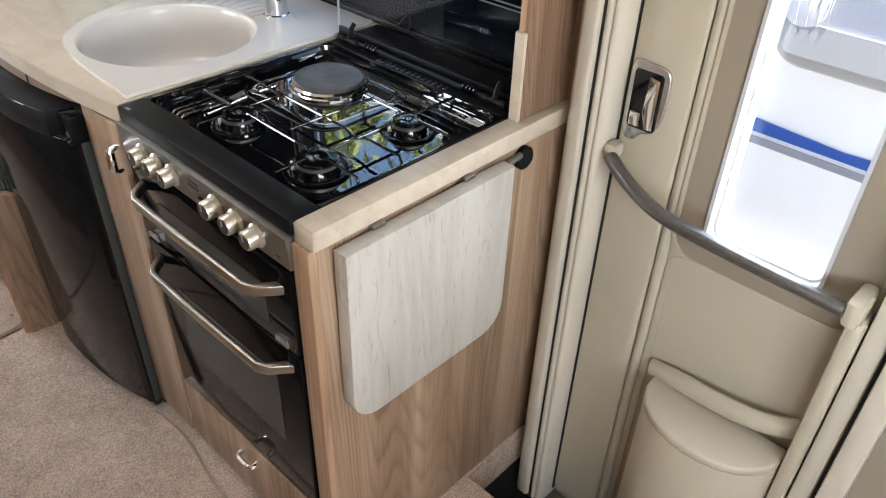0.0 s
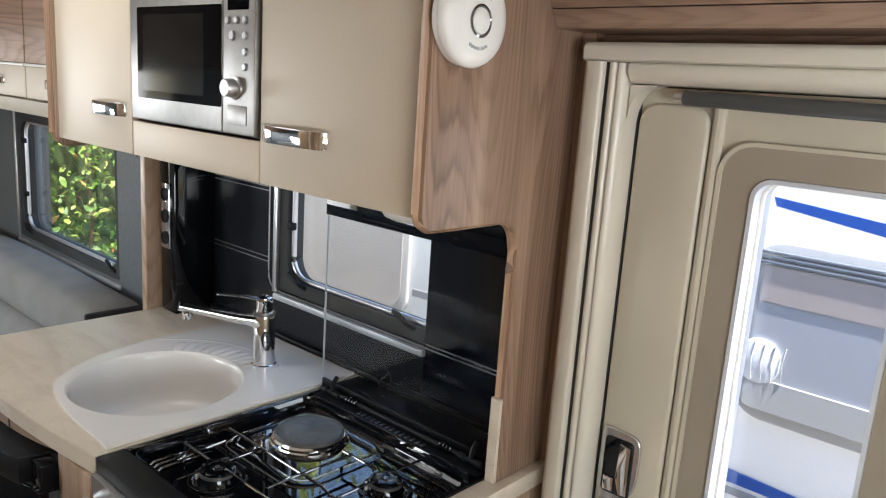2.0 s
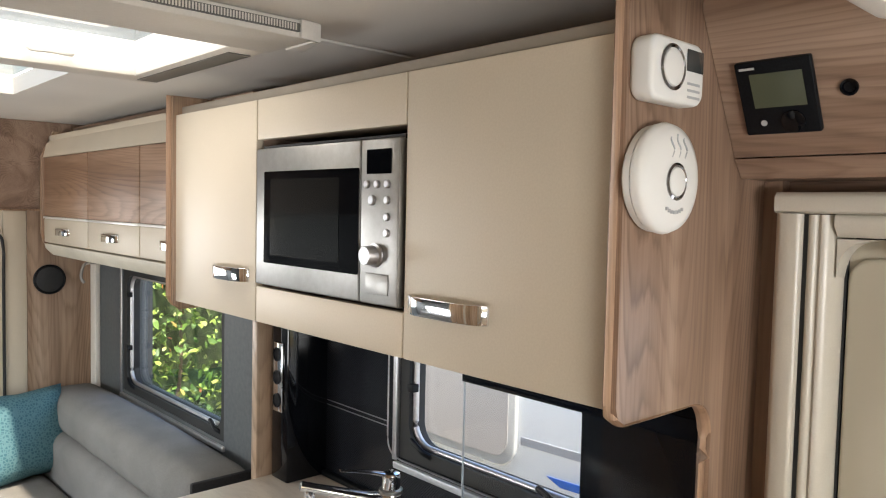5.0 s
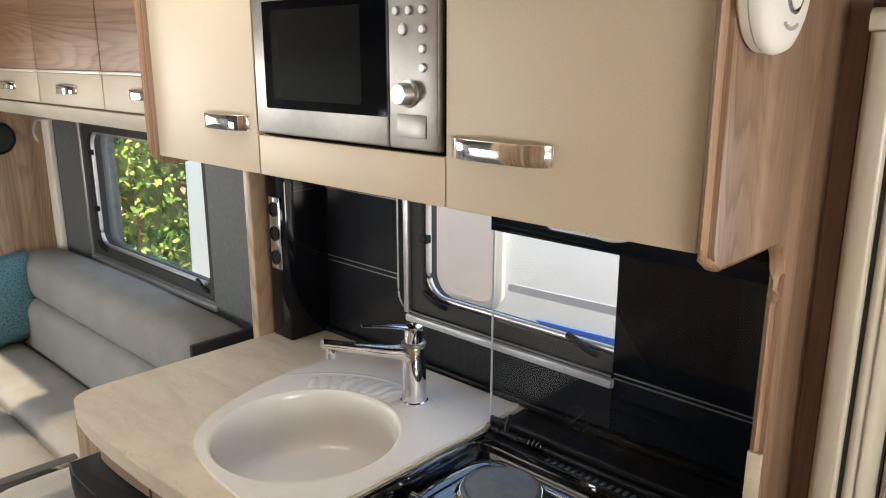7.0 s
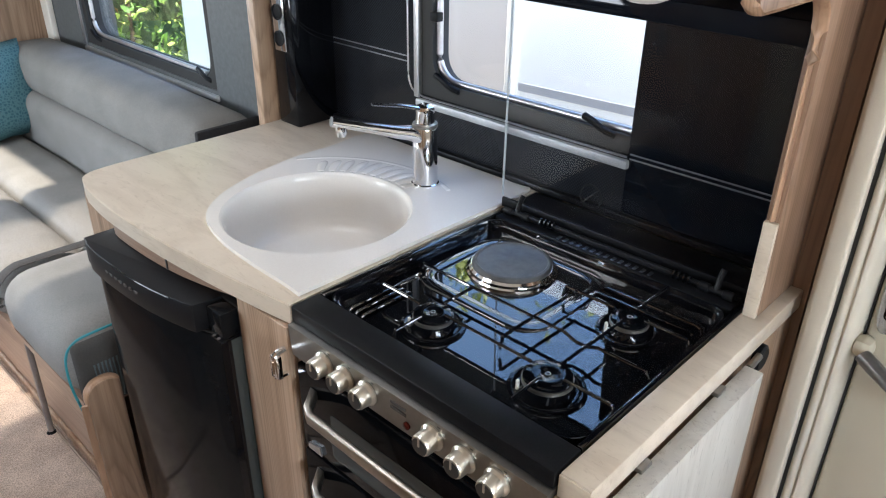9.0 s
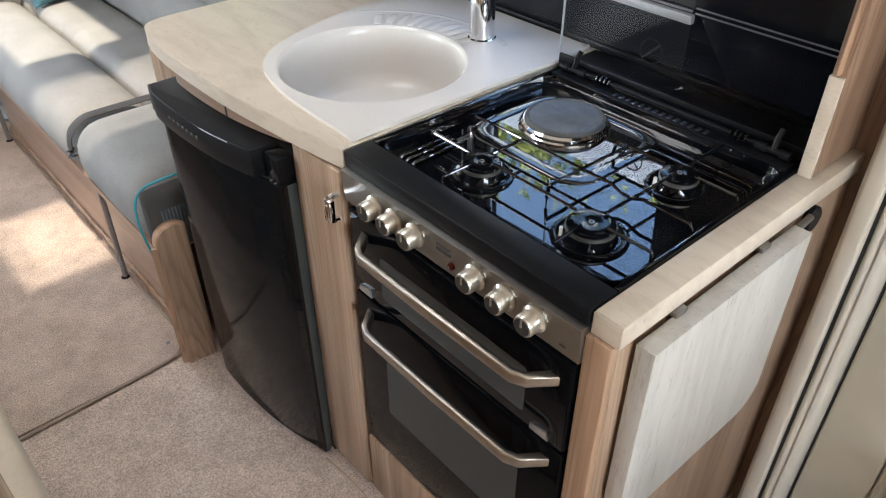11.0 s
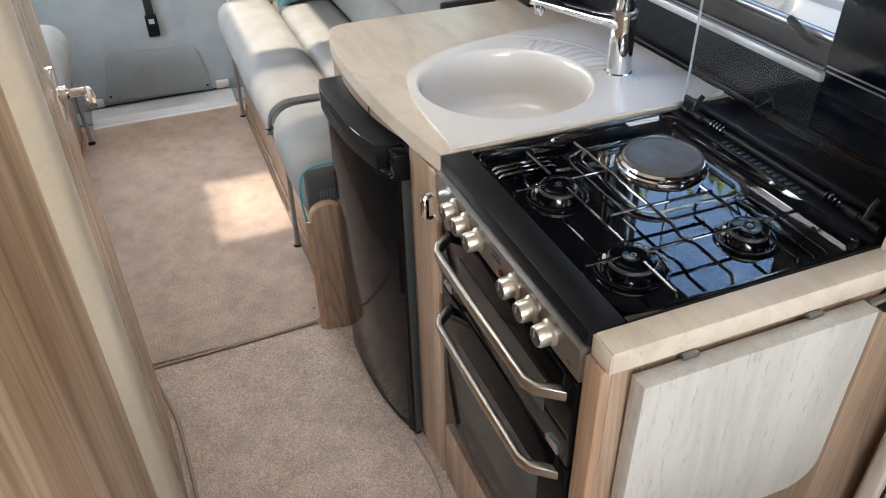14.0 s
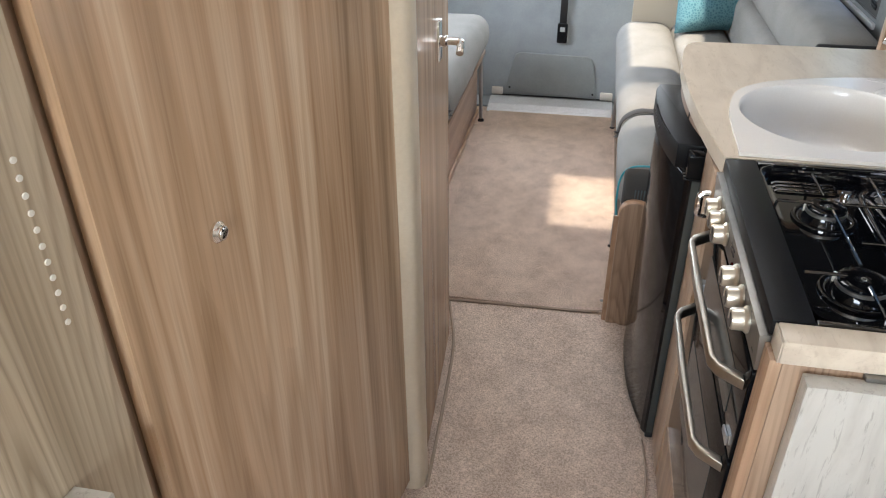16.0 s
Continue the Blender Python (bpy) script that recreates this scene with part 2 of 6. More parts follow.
def box(x0, x1, y0, y1, z0, z1, bevel=0.0, seg=2, bm=None):
    b = bmesh.new()
    bmesh.ops.create_cube(b, size=1.0)
    for v in b.verts:
        v.co = Vector(((x0 + x1) / 2 + v.co.x * (x1 - x0), (y0 + y1) / 2 + v.co.y * (y1 - y0), (z0 + z1) / 2 + v.co.z * (z1 - z0)))
    if bevel:
        bmesh.ops.bevel(b, geom=b.edges[:], offset=bevel, segments=seg, profile=0.5, affect="EDGES")
    return bm_add(bm, b) if bm is not None else b


def prism(pts, axis, a0, a1, bevel=0.0, bm=None, seg=2):
    """A polygon drawn in the two other axes (in order x, y, z) and drawn out along one axis from a0 to a1."""
    b = bmesh.new()
    lo, hi = [], []
    for p, q in pts:
        for ring, a in ((lo, a0), (hi, a1)):
            c = {0: (a, p, q), 1: (p, a, q), 2: (p, q, a)}[axis]
            ring.append(b.verts.new(c))
    n = len(pts)
    b.faces.new(lo)
    b.faces.new(hi[::-1])
    for i in range(n):
        b.faces.new((lo[i], hi[i], hi[(i + 1) % n], lo[(i + 1) % n]))
    bmesh.ops.recalc_face_normals(b, faces=b.faces[:])
    if bevel:
        caps = [e for e in b.edges if abs(e.verts[0].co[axis] - e.verts[1].co[axis]) < 1e-7]
        bmesh.ops.bevel(b, geom=caps, offset=bevel, segments=seg, profile=0.5, affect="EDGES")
    return bm_add(bm, b) if bm is not None else b


def rounded(x0, x1, y0, y1, r, n=6, corners=(1, 1, 1, 1)):
    """A rectangle with rounded corners: lower left, lower right, upper right, upper left."""
    pts = []
    for i, (cx, cy, a) in enumerate(((x0, y0, 180), (x1, y0, 270), (x1, y1, 0), (x0, y1, 90))):
        k = r * corners[i]
        if k <= 0:
            pts.append((cx, cy))
            continue
        ox, oy = (cx + k if cx == x0 else cx - k), (cy + k if cy == y0 else cy - k)
        for j in range(n + 1):
            t = radians(a + 90 * j / n)
            pts.append((ox + k * math.cos(t), oy + k * math.sin(t)))
    return pts


def tube(path, r, n=10, bm=None, flat=1.0):
    """A round rod along a path of points; flat squeezes it along its second cross axis."""
    b = bmesh.new()
    path = [Vector(p) for p in path]
    rings, up = [], Vector((0, 0, 1))
    for i, p in enumerate(path):
        d = (path[min(i + 1, len(path) - 1)] - path[max(i - 1, 0)]).normalized()
        u = d.cross(up)
        if u.length < 0.05:
            u = d.cross(Vector((0, 1, 0)))
        u.normalize()
        w = u.cross(d).normalized()
        rings.append([b.verts.new(p + r * (math.cos(2 * math.pi * k / n) * u + flat * math.sin(2 * math.pi * k / n) * w)) for k in range(n)])
    for a, c in zip(rings, rings[1:]):
        for k in range(n):
            b.faces.new((a[k], a[(k + 1) % n], c[(k + 1) % n], c[k]))
    b.faces.new(rings[0][::-1])
    b.faces.new(rings[-1])
    bmesh.ops.recalc_face_normals(b, faces=b.faces[:])
    return bm_add(bm, b) if bm is not None else b


def lathe(profile, centre, axis=(0, 0, 1), n=28, bm=None, cap=True):
    """A profile of (radius, height) turned about an axis through centre."""
    b = bmesh.new()
    turn = Vector((0, 0, 1)).rotation_difference(Vector(axis)).to_matrix()
    rings = []
    for r, h in profile:
        rings.append([b.verts.new(Vector(centre) + turn @ Vector((r * math.cos(2 * math.pi * k / n), r * math.sin(2 * math.pi * k / n), h))) for k in range(n)])
    for a, c in zip(rings, rings[1:]):
        for k in range(n):
            b.faces.new((a[k], a[(k + 1) % n], c[(k + 1) % n], c[k]))
    if cap:
        b.faces.new(rings[0][::-1])
        b.faces.new(rings[-1])
    else:
        for k in range(n):
            b.faces.new((rings[-1][k], rings[-1][(k + 1) % n], rings[0][(k + 1) % n], rings[0][k]))
    bmesh.ops.recalc_face_normals(b, faces=b.faces[:])
    return bm_add(bm, b) if bm is not None else b


def tapered(path, radii, n=14, flat=1.0):
    """A rod whose thickness changes along its path."""
    b = tube(path, 1.0, n, flat=flat)
    b.verts.ensure_lookup_table()
    for i, p in enumerate(path):
        for k in range(n):
            v = b.verts[i * n + k]
            v.co = Vector(p) + (v.co - Vector(p)) * radii[i]
    return b


def arc(points, n=6):
    """A smooth line through points (Catmull-Rom)."""
    p = [Vector(q) for q in points]
    out = []
    for i in range(len(p) - 1):
        a, b, c, d = p[max(i - 1, 0)], p[i], p[i + 1], p[min(i + 2, len(p) - 1)]
        for k in range(n):
            t = k / n
            out.append(0.5 * (2 * b + (c - a) * t + (2 * a - 5 * b + 4 * c - d) * t * t + (3 * b - a - 3 * c + d) * t ** 3))
    return out + [p[-1]]


def base_of(ob):
    at = Vector((0, 0, 0))
    while ob is not None:
        at = at + ob.location
        ob = ob.parent
    return at


def finish(name, bm, mat, at, angle=35):
    bmesh.ops.translate(bm, verts=bm.verts[:], vec=-at)
    limit = radians(angle)
    for f in bm.faces:
        f.smooth = True
    for e in bm.edges:
        e.smooth = len(e.link_faces) == 2 and e.calc_face_angle(0.0) < limit
    me = bpy.data.meshes.new(name)
    bm.to_mesh(me)
    bm.free()
    me.materials.append(mat)
    return new(name, me)


def part(name, bm, mat, parent, label="", angle=35):
    """One mesh under a thing or under a part; its points are given in the world."""
    ob = finish(name, bm, mat, base_of(parent), angle)
    ob.parent = parent
    return tagged(ob, label)


def thing(name, at, label, category, group="", kind=""):
    ob = new(name)
    ob.empty_display_size = 0.05
    ob.location = at
    return tagged(ob, label, category, group, kind)


def solid(name, bm, mat, label, category, group="", kind="", at=(0, 0, 0), angle=35):
    """A thing that is one mesh."""
    ob = finish(name, bm, mat, Vector(at), angle)
    ob.location = at
    return tagged(ob, label, category, group, kind)


def structure(name, bm, mat, label="", category=""):
    return solid(name, bm, mat, label, category, "", "structure")


def pane(ob):
    ob.visible_shadow = False
    return ob

# ---- large structure ----
FL, CEIL = 0.02, 1.945


def wall_x(name, x0, x1, y0, y1, z0, z1, holes, mat, label):
    """A wall across x with rectangular openings (y0, y1, z0, z1) through it."""
    bm = bmesh.new()
    ys = sorted({y0, y1, *[h[0] for h in holes], *[h[1] for h in holes]})
    for a, b in zip(ys, ys[1:]):
        spans, z = [], z0
        for h in sorted([h for h in holes if h[0] <= a and h[1] >= b], key=lambda q: q[2]):
            spans.append((z, h[2]))
            z = h[3]
        spans.append((z, z1))
        for p, q in spans:
            if q - p > 1e-4:
                box(x0, x1, a, b, p, q, bm=bm)
    return structure(name, bm, mat, label, "wall")


KW = (1.062, 1.60, 1.03, 1.50)      # kitchen window
KW_HOLE = (0.84, 1.60, 1.03, 1.50)
LW = (2.395, 3.278, 0.878, 1.37)      # lounge window
DR = (0.115, 0.645, -0.16, 1.625)    # entrance door
bm = box(-1.12, 0.86, -1.4, 3.70, -0.10, FL)
box(0.86, 1.12, 0.71, 3.70, -0.10, FL, bm=bm)
box(0.86, 1.12, -1.4, 0.04, -0.10, FL, bm=bm)
structure("floor", bm, carpet_mat, "beige-brown looped carpet on the floor", "floor")
wall_x("wall_right", 1.12, 1.17, -1.4, 2.005, -0.3, CEIL, [KW_HOLE, DR], beige_dark, "side wall behind the kitchen and entrance door")
wall_x("wall_lounge", 1.05, 1.17, 2.005, 3.60, -0.1, CEIL, [LW], grey_wall, "charcoal grey wall board round the lounge window")
# left and rear wall openings are unseen, cut for the added lamps
wall_x("wall_left", -1.17, -1.12, -1.4, 4.9, -0.1, CEIL, [(2.4, 3.2, 0.88, 1.36), (-1.2, -0.5, 1.0, 1.5)], grey_wall, "charcoal grey side wall")
bm = box(-1.17, 1.17, -1.45, -1.40, -0.3, 1.0)
box(-1.17, 1.17, -1.45, -1.40, 1.56, CEIL, bm=bm)
box(-1.17, -0.82, -1.45, -1.40, 1.0, 1.56, bm=bm)
box(0.22, 1.17, -1.45, -1.40, 1.0, 1.56, bm=bm)
structure("wall_rear", bm, beige, "plain beige rear wall", "wall")
SKY = (-0.09, 0.625, 1.50, 1.99)      # rooflight opening
SKY2 = (0.25, 0.56, 2.12, 2.80)       # unseen second opening, added to put sun on the settee
bm = box(-1.17, SKY[0], -1.45, 4.9, CEIL, CEIL + 0.05)
box(SKY[1], 1.17, -1.45, 4.9, CEIL, CEIL + 0.05, bm=bm)
box(SKY[0], SKY[1], -1.45, SKY[2], CEIL, CEIL + 0.05, bm=bm)
box(SKY[0], SKY[1], SKY[3], SKY2[2], CEIL, CEIL + 0.05, bm=bm)
box(SKY[0], SKY[1], SKY2[3], 4.9, CEIL, CEIL + 0.05, bm=bm)
box(SKY[0], SKY2[0], SKY2[2], SKY2[3], CEIL, CEIL + 0.05, bm=bm)
box(SKY2[1], SKY[1], SKY2[2], SKY2[3], CEIL, CEIL + 0.05, bm=bm)
structure("ceiling", bm, ceiling_mat, "pale cream vinyl ceiling", "ceiling")
bm = box(-1.17, 1.17, 4.85, 4.9, -0.1, 0.95)
box(-1.17, 1.17, 4.85, 4.9, 1.55, CEIL, bm=bm)
structure("wall_front", bm, grey_carpet, "grey front of the cab", "wall")
structure("cab_side_right", box(1.12, 1.17, 3.60, 4.9, -0.1, CEIL), beige, "cream side of the cab", "wall")
structure("cab_floor", box(-1.12, 1.12, 3.70, 4.85, -0.12, 0.03), grey_carpet, "grey carpeted cab floor", "floor")
structure("ground", box(-60, 60, -60, 60, -0.9, -0.75), speckled("gravel_pale", (0.42, 0.40, 0.37), (0.55, 0.53, 0.50), 30, 0.9), "pale gravel yard outside", "ground")
# step well under the entrance door
bm = box(0.80, 1.17, 0.02, 0.735, -0.42, -0.36)
box(0.80, 0.8595, 0.02, 0.735, -0.36, -0.1005, bm=bm)
box(0.86, 1.17, 0.7105, 0.735, -0.36, -0.1005, bm=bm)
box(0.86, 1.17, 0.02, 0.0395, -0.36, -0.1005, bm=bm)
box(1.121, 1.17, 0.04, 0.71, -0.36, -0.1605, bm=bm)
structure("door_step", bm, black_matt, "dark entrance step well below the door", "step")

# ---- kitchen ----


def holed(outer, inner, z0, z1, bm=None):
    """A level plate with one hole through it."""
    b = bmesh.new()
    edges = []
    for loop in (outer, inner):
        vs = [b.verts.new((x, y, z1)) for x, y in loop]
        edges += [b.edges.new((vs[i], vs[(i + 1) % len(vs)])) for i in range(len(vs))]
    bmesh.ops.triangle_fill(b, use_beauty=True, edges=edges, normal=(0, 0, 1))
    ext = bmesh.ops.extrude_face_region(b, geom=b.faces[:])
    bmesh.ops.translate(b, verts=[g for g in ext["geom"] if isinstance(g, bmesh.types.BMVert)], vec=(0, 0, z0 - z1))
    bmesh.ops.recalc_face_normals(b, faces=b.faces[:])
    return bm_add(bm, b) if bm is not None else b


def circle(cx, cy, r, n=48):
    return [(cx + r * math.cos(2 * math.pi * k / n), cy + r * math.sin(2 * math.pi * k / n)) for k in range(n)]


def flat_line(points, n=6):
    return [(p.x, p.y) for p in arc([(x, y, 0) for x, y in points], n)]


BOWL = (0.717, 1.487)
front = flat_line([(0.482, 1.252), (0.463, 1.40), (0.447, 1.60), (0.446, 1.80), (0.458, 1.92)], 5)
corner = flat_line([(0.458, 1.92), (0.472, 1.968), (0.505, 1.99), (0.56, 1.995)], 4)[1:]
top = thing("worktop", (0.78, 1.62, 0.865), "pale stone-look laminate kitchen worktop with a bowed front edge", "worktop")
part("top", holed([(1.105, 1.252)] + front + corner + [(1.105, 1.995)], circle(*BOWL, 0.189), 0.865, 0.9), worktop_mat, top, angle=50)
part("front_edging", prism([(x - 0.002, y) for x, y in front] + [(x - 0.0003, y) for x, y in front[::-1]], 2, 0.8655, 0.8985, 0.0), worktop_mat, top, "bowed edging strip", 50)
strip = thing("worktop_end_strip", (0.79, 0.73, 0.865), "narrow stone-look worktop strip beside the cooker", "worktop")
part("top", box(0.4865, 1.095, 0.707, 0.750, 0.865, 0.9, 0.0025), worktop_mat, strip)
part("front_edging", box(0.484, 0.4863, 0.7072, 0.7498, 0.8655, 0.8985, 0.0008), worktop_mat, strip)

# sink: a moulded tray with a round bowl and drainer ridges
sink = thing("sink", (0.72, 1.45, 0.9), "white composite inset sink with a round bowl", "sink")
outline = flat_line([(0.505, 1.262), (0.80, 1.258), (1.06, 1.258), (1.082, 1.30), (1.082, 1.55), (1.078, 1.71), (1.05, 1.748), (0.96, 1.738),
                     (0.83, 1.737), (0.70, 1.708), (0.605, 1.664), (0.545, 1.600), (0.517, 1.50), (0.509, 1.40), (0.508, 1.31), (0.505, 1.262)], 5)[:-1]
b = holed(outline, circle(*BOWL, 0.183), 0.9005, 0.9075)
bmesh.ops.remove_doubles(b, verts=b.verts[:], dist=1e-6)
part("tray", b, sink_white, sink, angle=60)
prof = [(0.1831, 0.9072), (0.180, 0.9055), (0.1775, 0.901), (0.1755, 0.89), (0.172, 0.85), (0.1685, 0.812), (0.165, 0.796), (0.157, 0.785), (0.146, 0.7805), (0.10, 0.777), (0.04, 0.775), (0.002, 0.7745)]
prof += [(0.002, 0.769)] + [(r + 0.004, z - 0.005) for r, z in prof[::-1][1:]]
part("bowl", lathe([(r, z) for r, z in prof], (*BOWL, 0), n=48, cap=False), sink_white, sink, angle=60)
part("waste", lathe([(0.028, 0.7700), (0.0285, 0.7785), (0.022, 0.779), (0.018, 0.7765), (0.001, 0.7765)], (*BOWL, 0)), chrome, sink, "chrome sink waste")
for k in range(10):
    a = radians(50 - 7.0 * k)
    u = Vector((math.cos(a), math.sin(a), 0))
    side = Vector((-u.y, u.x, 0))
    s = Vector((*BOWL, 0.9060)) + u * 0.190
    pts = arc([s, s + u * 0.018, s + u * 0.045 - side * 0.004, s + u * (0.074 - 0.004 * abs(k - 4)) - side * 0.010 - Vector((0, 0, 0.002))], 5)
    part("drainer_ridge", tapered(pts, [0.0075 + 0.0035 * math.sin(math.pi * i / (len(pts) - 1)) for i in range(len(pts))], 10, 0.45), sink_white, sink)
rim = [Vector((*BOWL, 0.9068)) + 0.268 * Vector((math.cos(radians(a)), math.sin(radians(a)), 0)) for a in range(62, -30, -4)]
part("drainer_edge", tube([p for p in rim if p.x < 1.075], 0.006, 8, flat=0.3), sink_white, sink)

# mixer tap
tap = thing("mixer_tap", (0.951, 1.430, 0.907), "chrome single-lever kitchen mixer tap beside the sink", "tap")
TAP = Vector((0.951, 1.430, 0.907))
part("base_ring", lathe([(0.0285, 0.0), (0.029, 0.003), (0.0265, 0.005)], TAP, n=32), chrome, tap)
part("body", lathe([(0.0262, 0.0051), (0.0256, 0.02), (0.0246, 0.118), (0.0235, 0.1225)], TAP, n=32), chrome, tap)
part("collar", lathe([(0.0250, 0.1226), (0.0256, 0.126), (0.0250, 0.1300)], TAP, n=32), steel, tap)
part("cartridge", lathe([(0.0195, 0.1301), (0.0185, 0.152), (0.0195, 0.155), (0.018, 0.164), (0.010, 0.168), (0.001, 0.1685)], TAP, n=32), chrome, tap)
line = arc([TAP + Vector((0.002, -0.001, 0.088)), TAP + Vector((-0.020, 0.009, 0.109)), TAP + Vector((-0.055, 0.025, 0.1185)), TAP + Vector((-0.11, 0.05, 0.135)), TAP + Vector((-0.172, 0.078, 0.1535))], 6)
part("spout", tapered(line, [0.0225 - 0.010 * min(1.0, i / 20) for i in range(len(line))], flat=0.8), chrome, tap)
part("nozzle", lathe([(0.0095, -0.022), (0.0115, -0.014), (0.0115, -0.002), (0.006, 0.0)], line[-3] - Vector((0, 0, 0.004)), n=20), chrome, tap)
lever = arc([TAP + Vector((-0.008, 0.004, 0.160)), TAP + Vector((-0.045, 0.021, 0.170)), TAP + Vector((-0.098, 0.046, 0.178))], 6)
part("lever", tapered(lever, [0.0125 - 0.006 * i / (len(lever) - 1) for i in range(len(lever))], flat=0.38), chrome, tap)

# hob
hob = thing("hob", (0.73, 1.0, 0.865), "black enamel gas hob with one electric hotplate", "hob")
part("front_rail", box(0.480, 0.534, 0.753, 1.249, 0.874, 0.9005, 0.003), black_satin, hob, "satin black front rail")
part("side_rail", box(0.5345, 0.985, 1.236, 1.249, 0.868, 0.9005, 0.002), enamel, hob)
part("side_rail", box(0.5345, 0.985, 0.753, 0.762, 0.868, 0.9005, 0.002), enamel, hob)
part("back_rail", box(0.945, 0.985, 0.7625, 1.2355, 0.868, 0.9005, 0.003), black_satin, hob)


def pressed(x0, x1, y0, y1, r, steps, floor=True):
    """Pressed enamel: a rounded outline drawn through steps of (inset, height), closed with a floor."""
    b = bmesh.new()
    rings = []
    for inset, z in steps:
        rings.append([b.verts.new((x, y, z)) for x, y in rounded(x0 + inset, x1 - inset, y0 + inset, y1 - inset, max(r - inset, 0.006), 7)])
    n = len(rings[0])
    for a, c in zip(rings, rings[1:] if floor else rings[1:] + rings[:1]):
        for k in range(n):
            b.faces.new((a[k], a[(k + 1) % n], c[(k + 1) % n], c[k]))
    if floor:
        b.faces.new(rings[-1])
    bmesh.ops.recalc_face_normals(b, faces=b.faces[:])
    return b


part("well", pressed(0.5348, 0.9447, 0.7622, 1.2358, 0.03, [(0, 0.868), (0, 0.8985), (0.002, 0.8985), (0.004, 0.8900), (0.008, 0.8898), (0.010, 0.8792), (0.016, 0.8790)]), enamel, hob, angle=48)
part("raised_lip", pressed(0.690, 0.926, 0.948, 1.214, 0.055, [(0, 0.8792), (0.0015, 0.8816), (0.003, 0.8820), (0.024, 0.8820), (0.0255, 0.8816), (0.027, 0.8792)], False), enamel, hob, angle=60)
for x in (0.872, 0.896):
    part("pressed_rib", tube([(x, 0.785, 0.879), (x, 0.792, 0.8825), (x, 0.87, 0.8830), (x, 0.950, 0.8825), (x, 0.957, 0.879)], 0.003, 8, flat=0.7), enamel, hob)
for y in (1.172, 1.187, 1.201):
    part("pressed_rib", tube([(0.556, y, 0.879), (0.562, y, 0.8825), (0.61, y, 0.8830), (0.655, y, 0.8825), (0.662, y, 0.879)], 0.003, 8, flat=0.7), enamel, hob)
part("hotplate", lathe([(0.068, 0.879), (0.069, 0.8935), (0.066, 0.8975), (0.062, 0.8985), (0.060, 0.897), (0.018, 0.8968), (0.0165, 0.8962), (0.001, 0.8962)], (0.836, 1.104, 0), n=48), speckled("cast_hotplate", (0.10, 0.10, 0.10), (0.14, 0.14, 0.14), 60, 0.42, 0, 0.3), hob, "dark cast-iron hotplate")
part("hotplate_ring", lathe([(0.0785, 0.879), (0.0785, 0.8815), (0.0755, 0.8835), (0.0745, 0.888), (0.0705, 0.8915), (0.0692, 0.8915), (0.0692, 0.879)], (0.836, 1.104, 0), n=48, cap=False), chrome, hob, "polished steel ring")
for cx, cy, r in ((0.617, 1.079, 0.029), (0.617, 0.865, 0.033), (0.814, 0.861, 0.027)):
    burner = part("burner", lathe([(r + 0.022, 0.8792), (r + 0.021, 0.8825), (r + 0.016, 0.8838), (r + 0.012, 0.8825), (r + 0.010, 0.8800), (r + 0.006, 0.8800), (r + 0.003, 0.886), (r + 0.001, 0.8925)], (cx, cy, 0)), black_gloss, hob, angle=50)
    part("burner_crown", lathe([(r - 0.002, 0.8925), (r + 0.0025, 0.893), (r + 0.0025, 0.8985), (r - 0.002, 0.899)], (cx, cy, 0)), steel, burner, "steel burner crown")
    part("burner_cap", lathe([(r + 0.001, 0.8992), (r + 0.0005, 0.9028), (r - 0.003, 0.9042), (0.006, 0.9046), (0.005, 0.9040), (0.001, 0.9040)], (cx, cy, 0)), black_gloss, burner)
    part("cap_mark", lathe([(0.0042, 0.9041), (0.0042, 0.9049), (0.0025, 0.9049), (0.0025, 0.9041)], (cx, cy, 0), n=16, cap=False), satin_grey, burner)
    part("spark_plug", lathe([(0.0028, 0.8800), (0.0028, 0.8935), (0.001, 0.8955)], (cx - 0.7 * (r + 0.007), cy + 0.7 * (r + 0.007), 0), n=10), white_plastic, burner, "white ceramic spark plug")
Z = 0.908


def rod(*pts, foot=0.0):
    """A support wire through plan points, its ends turned down by foot."""
    line = [(x, y, Z) for x, y in pts]
    if foot:
        (ax, ay, _), (bx, by, _) = line[0], line[-1]
        d = (Vector((bx - ax, by - ay, 0))).normalized() * 0.004
        line = [(ax - d.x, ay - d.y, Z - foot)] + line + [(bx + d.x, by + d.y, Z - foot)]
    return line


def support(rods):
    bm = bmesh.new()
    for pts in rods:
        tube(pts, 0.0026, 8, bm=bm)
    return bm


part("pan_support", support([
    [(0.708, 1.191, Z - 0.02), (0.708, 1.187, Z - 0.001), (0.708, 1.08, Z), (0.708, 0.955, Z), (0.708, 0.905, Z), (0.708, 0.885, Z - 0.007), (0.708, 0.868, Z - 0.007), (0.708, 0.848, Z), (0.708, 0.772, Z), (0.708, 0.766, Z - 0.012)],
    rod((0.616, 1.187), (0.616, 1.104)), [(0.616, 1.187, Z), (0.616, 1.194, Z - 0.018)],
    rod((0.619, 1.056), (0.619, 0.894)), rod((0.640, 1.080), (0.708, 1.080)),
    rod((0.540, 1.079), (0.592, 1.079)), [(0.540, 1.079, Z), (0.537, 1.079, Z - 0.016)],
    rod((0.637, 0.960), (0.708, 0.960)), [(0.637, 0.960, Z), (0.633, 0.960, Z - 0.02)],
    rod((0.5385, 0.864), (0.594, 0.865)), rod((0.617, 0.840), (0.617, 0.768)), [(0.617, 0.768, Z), (0.617, 0.765, Z - 0.012)],
    rod((0.642, 0.862), (0.708, 0.862))]), enamel, hob)
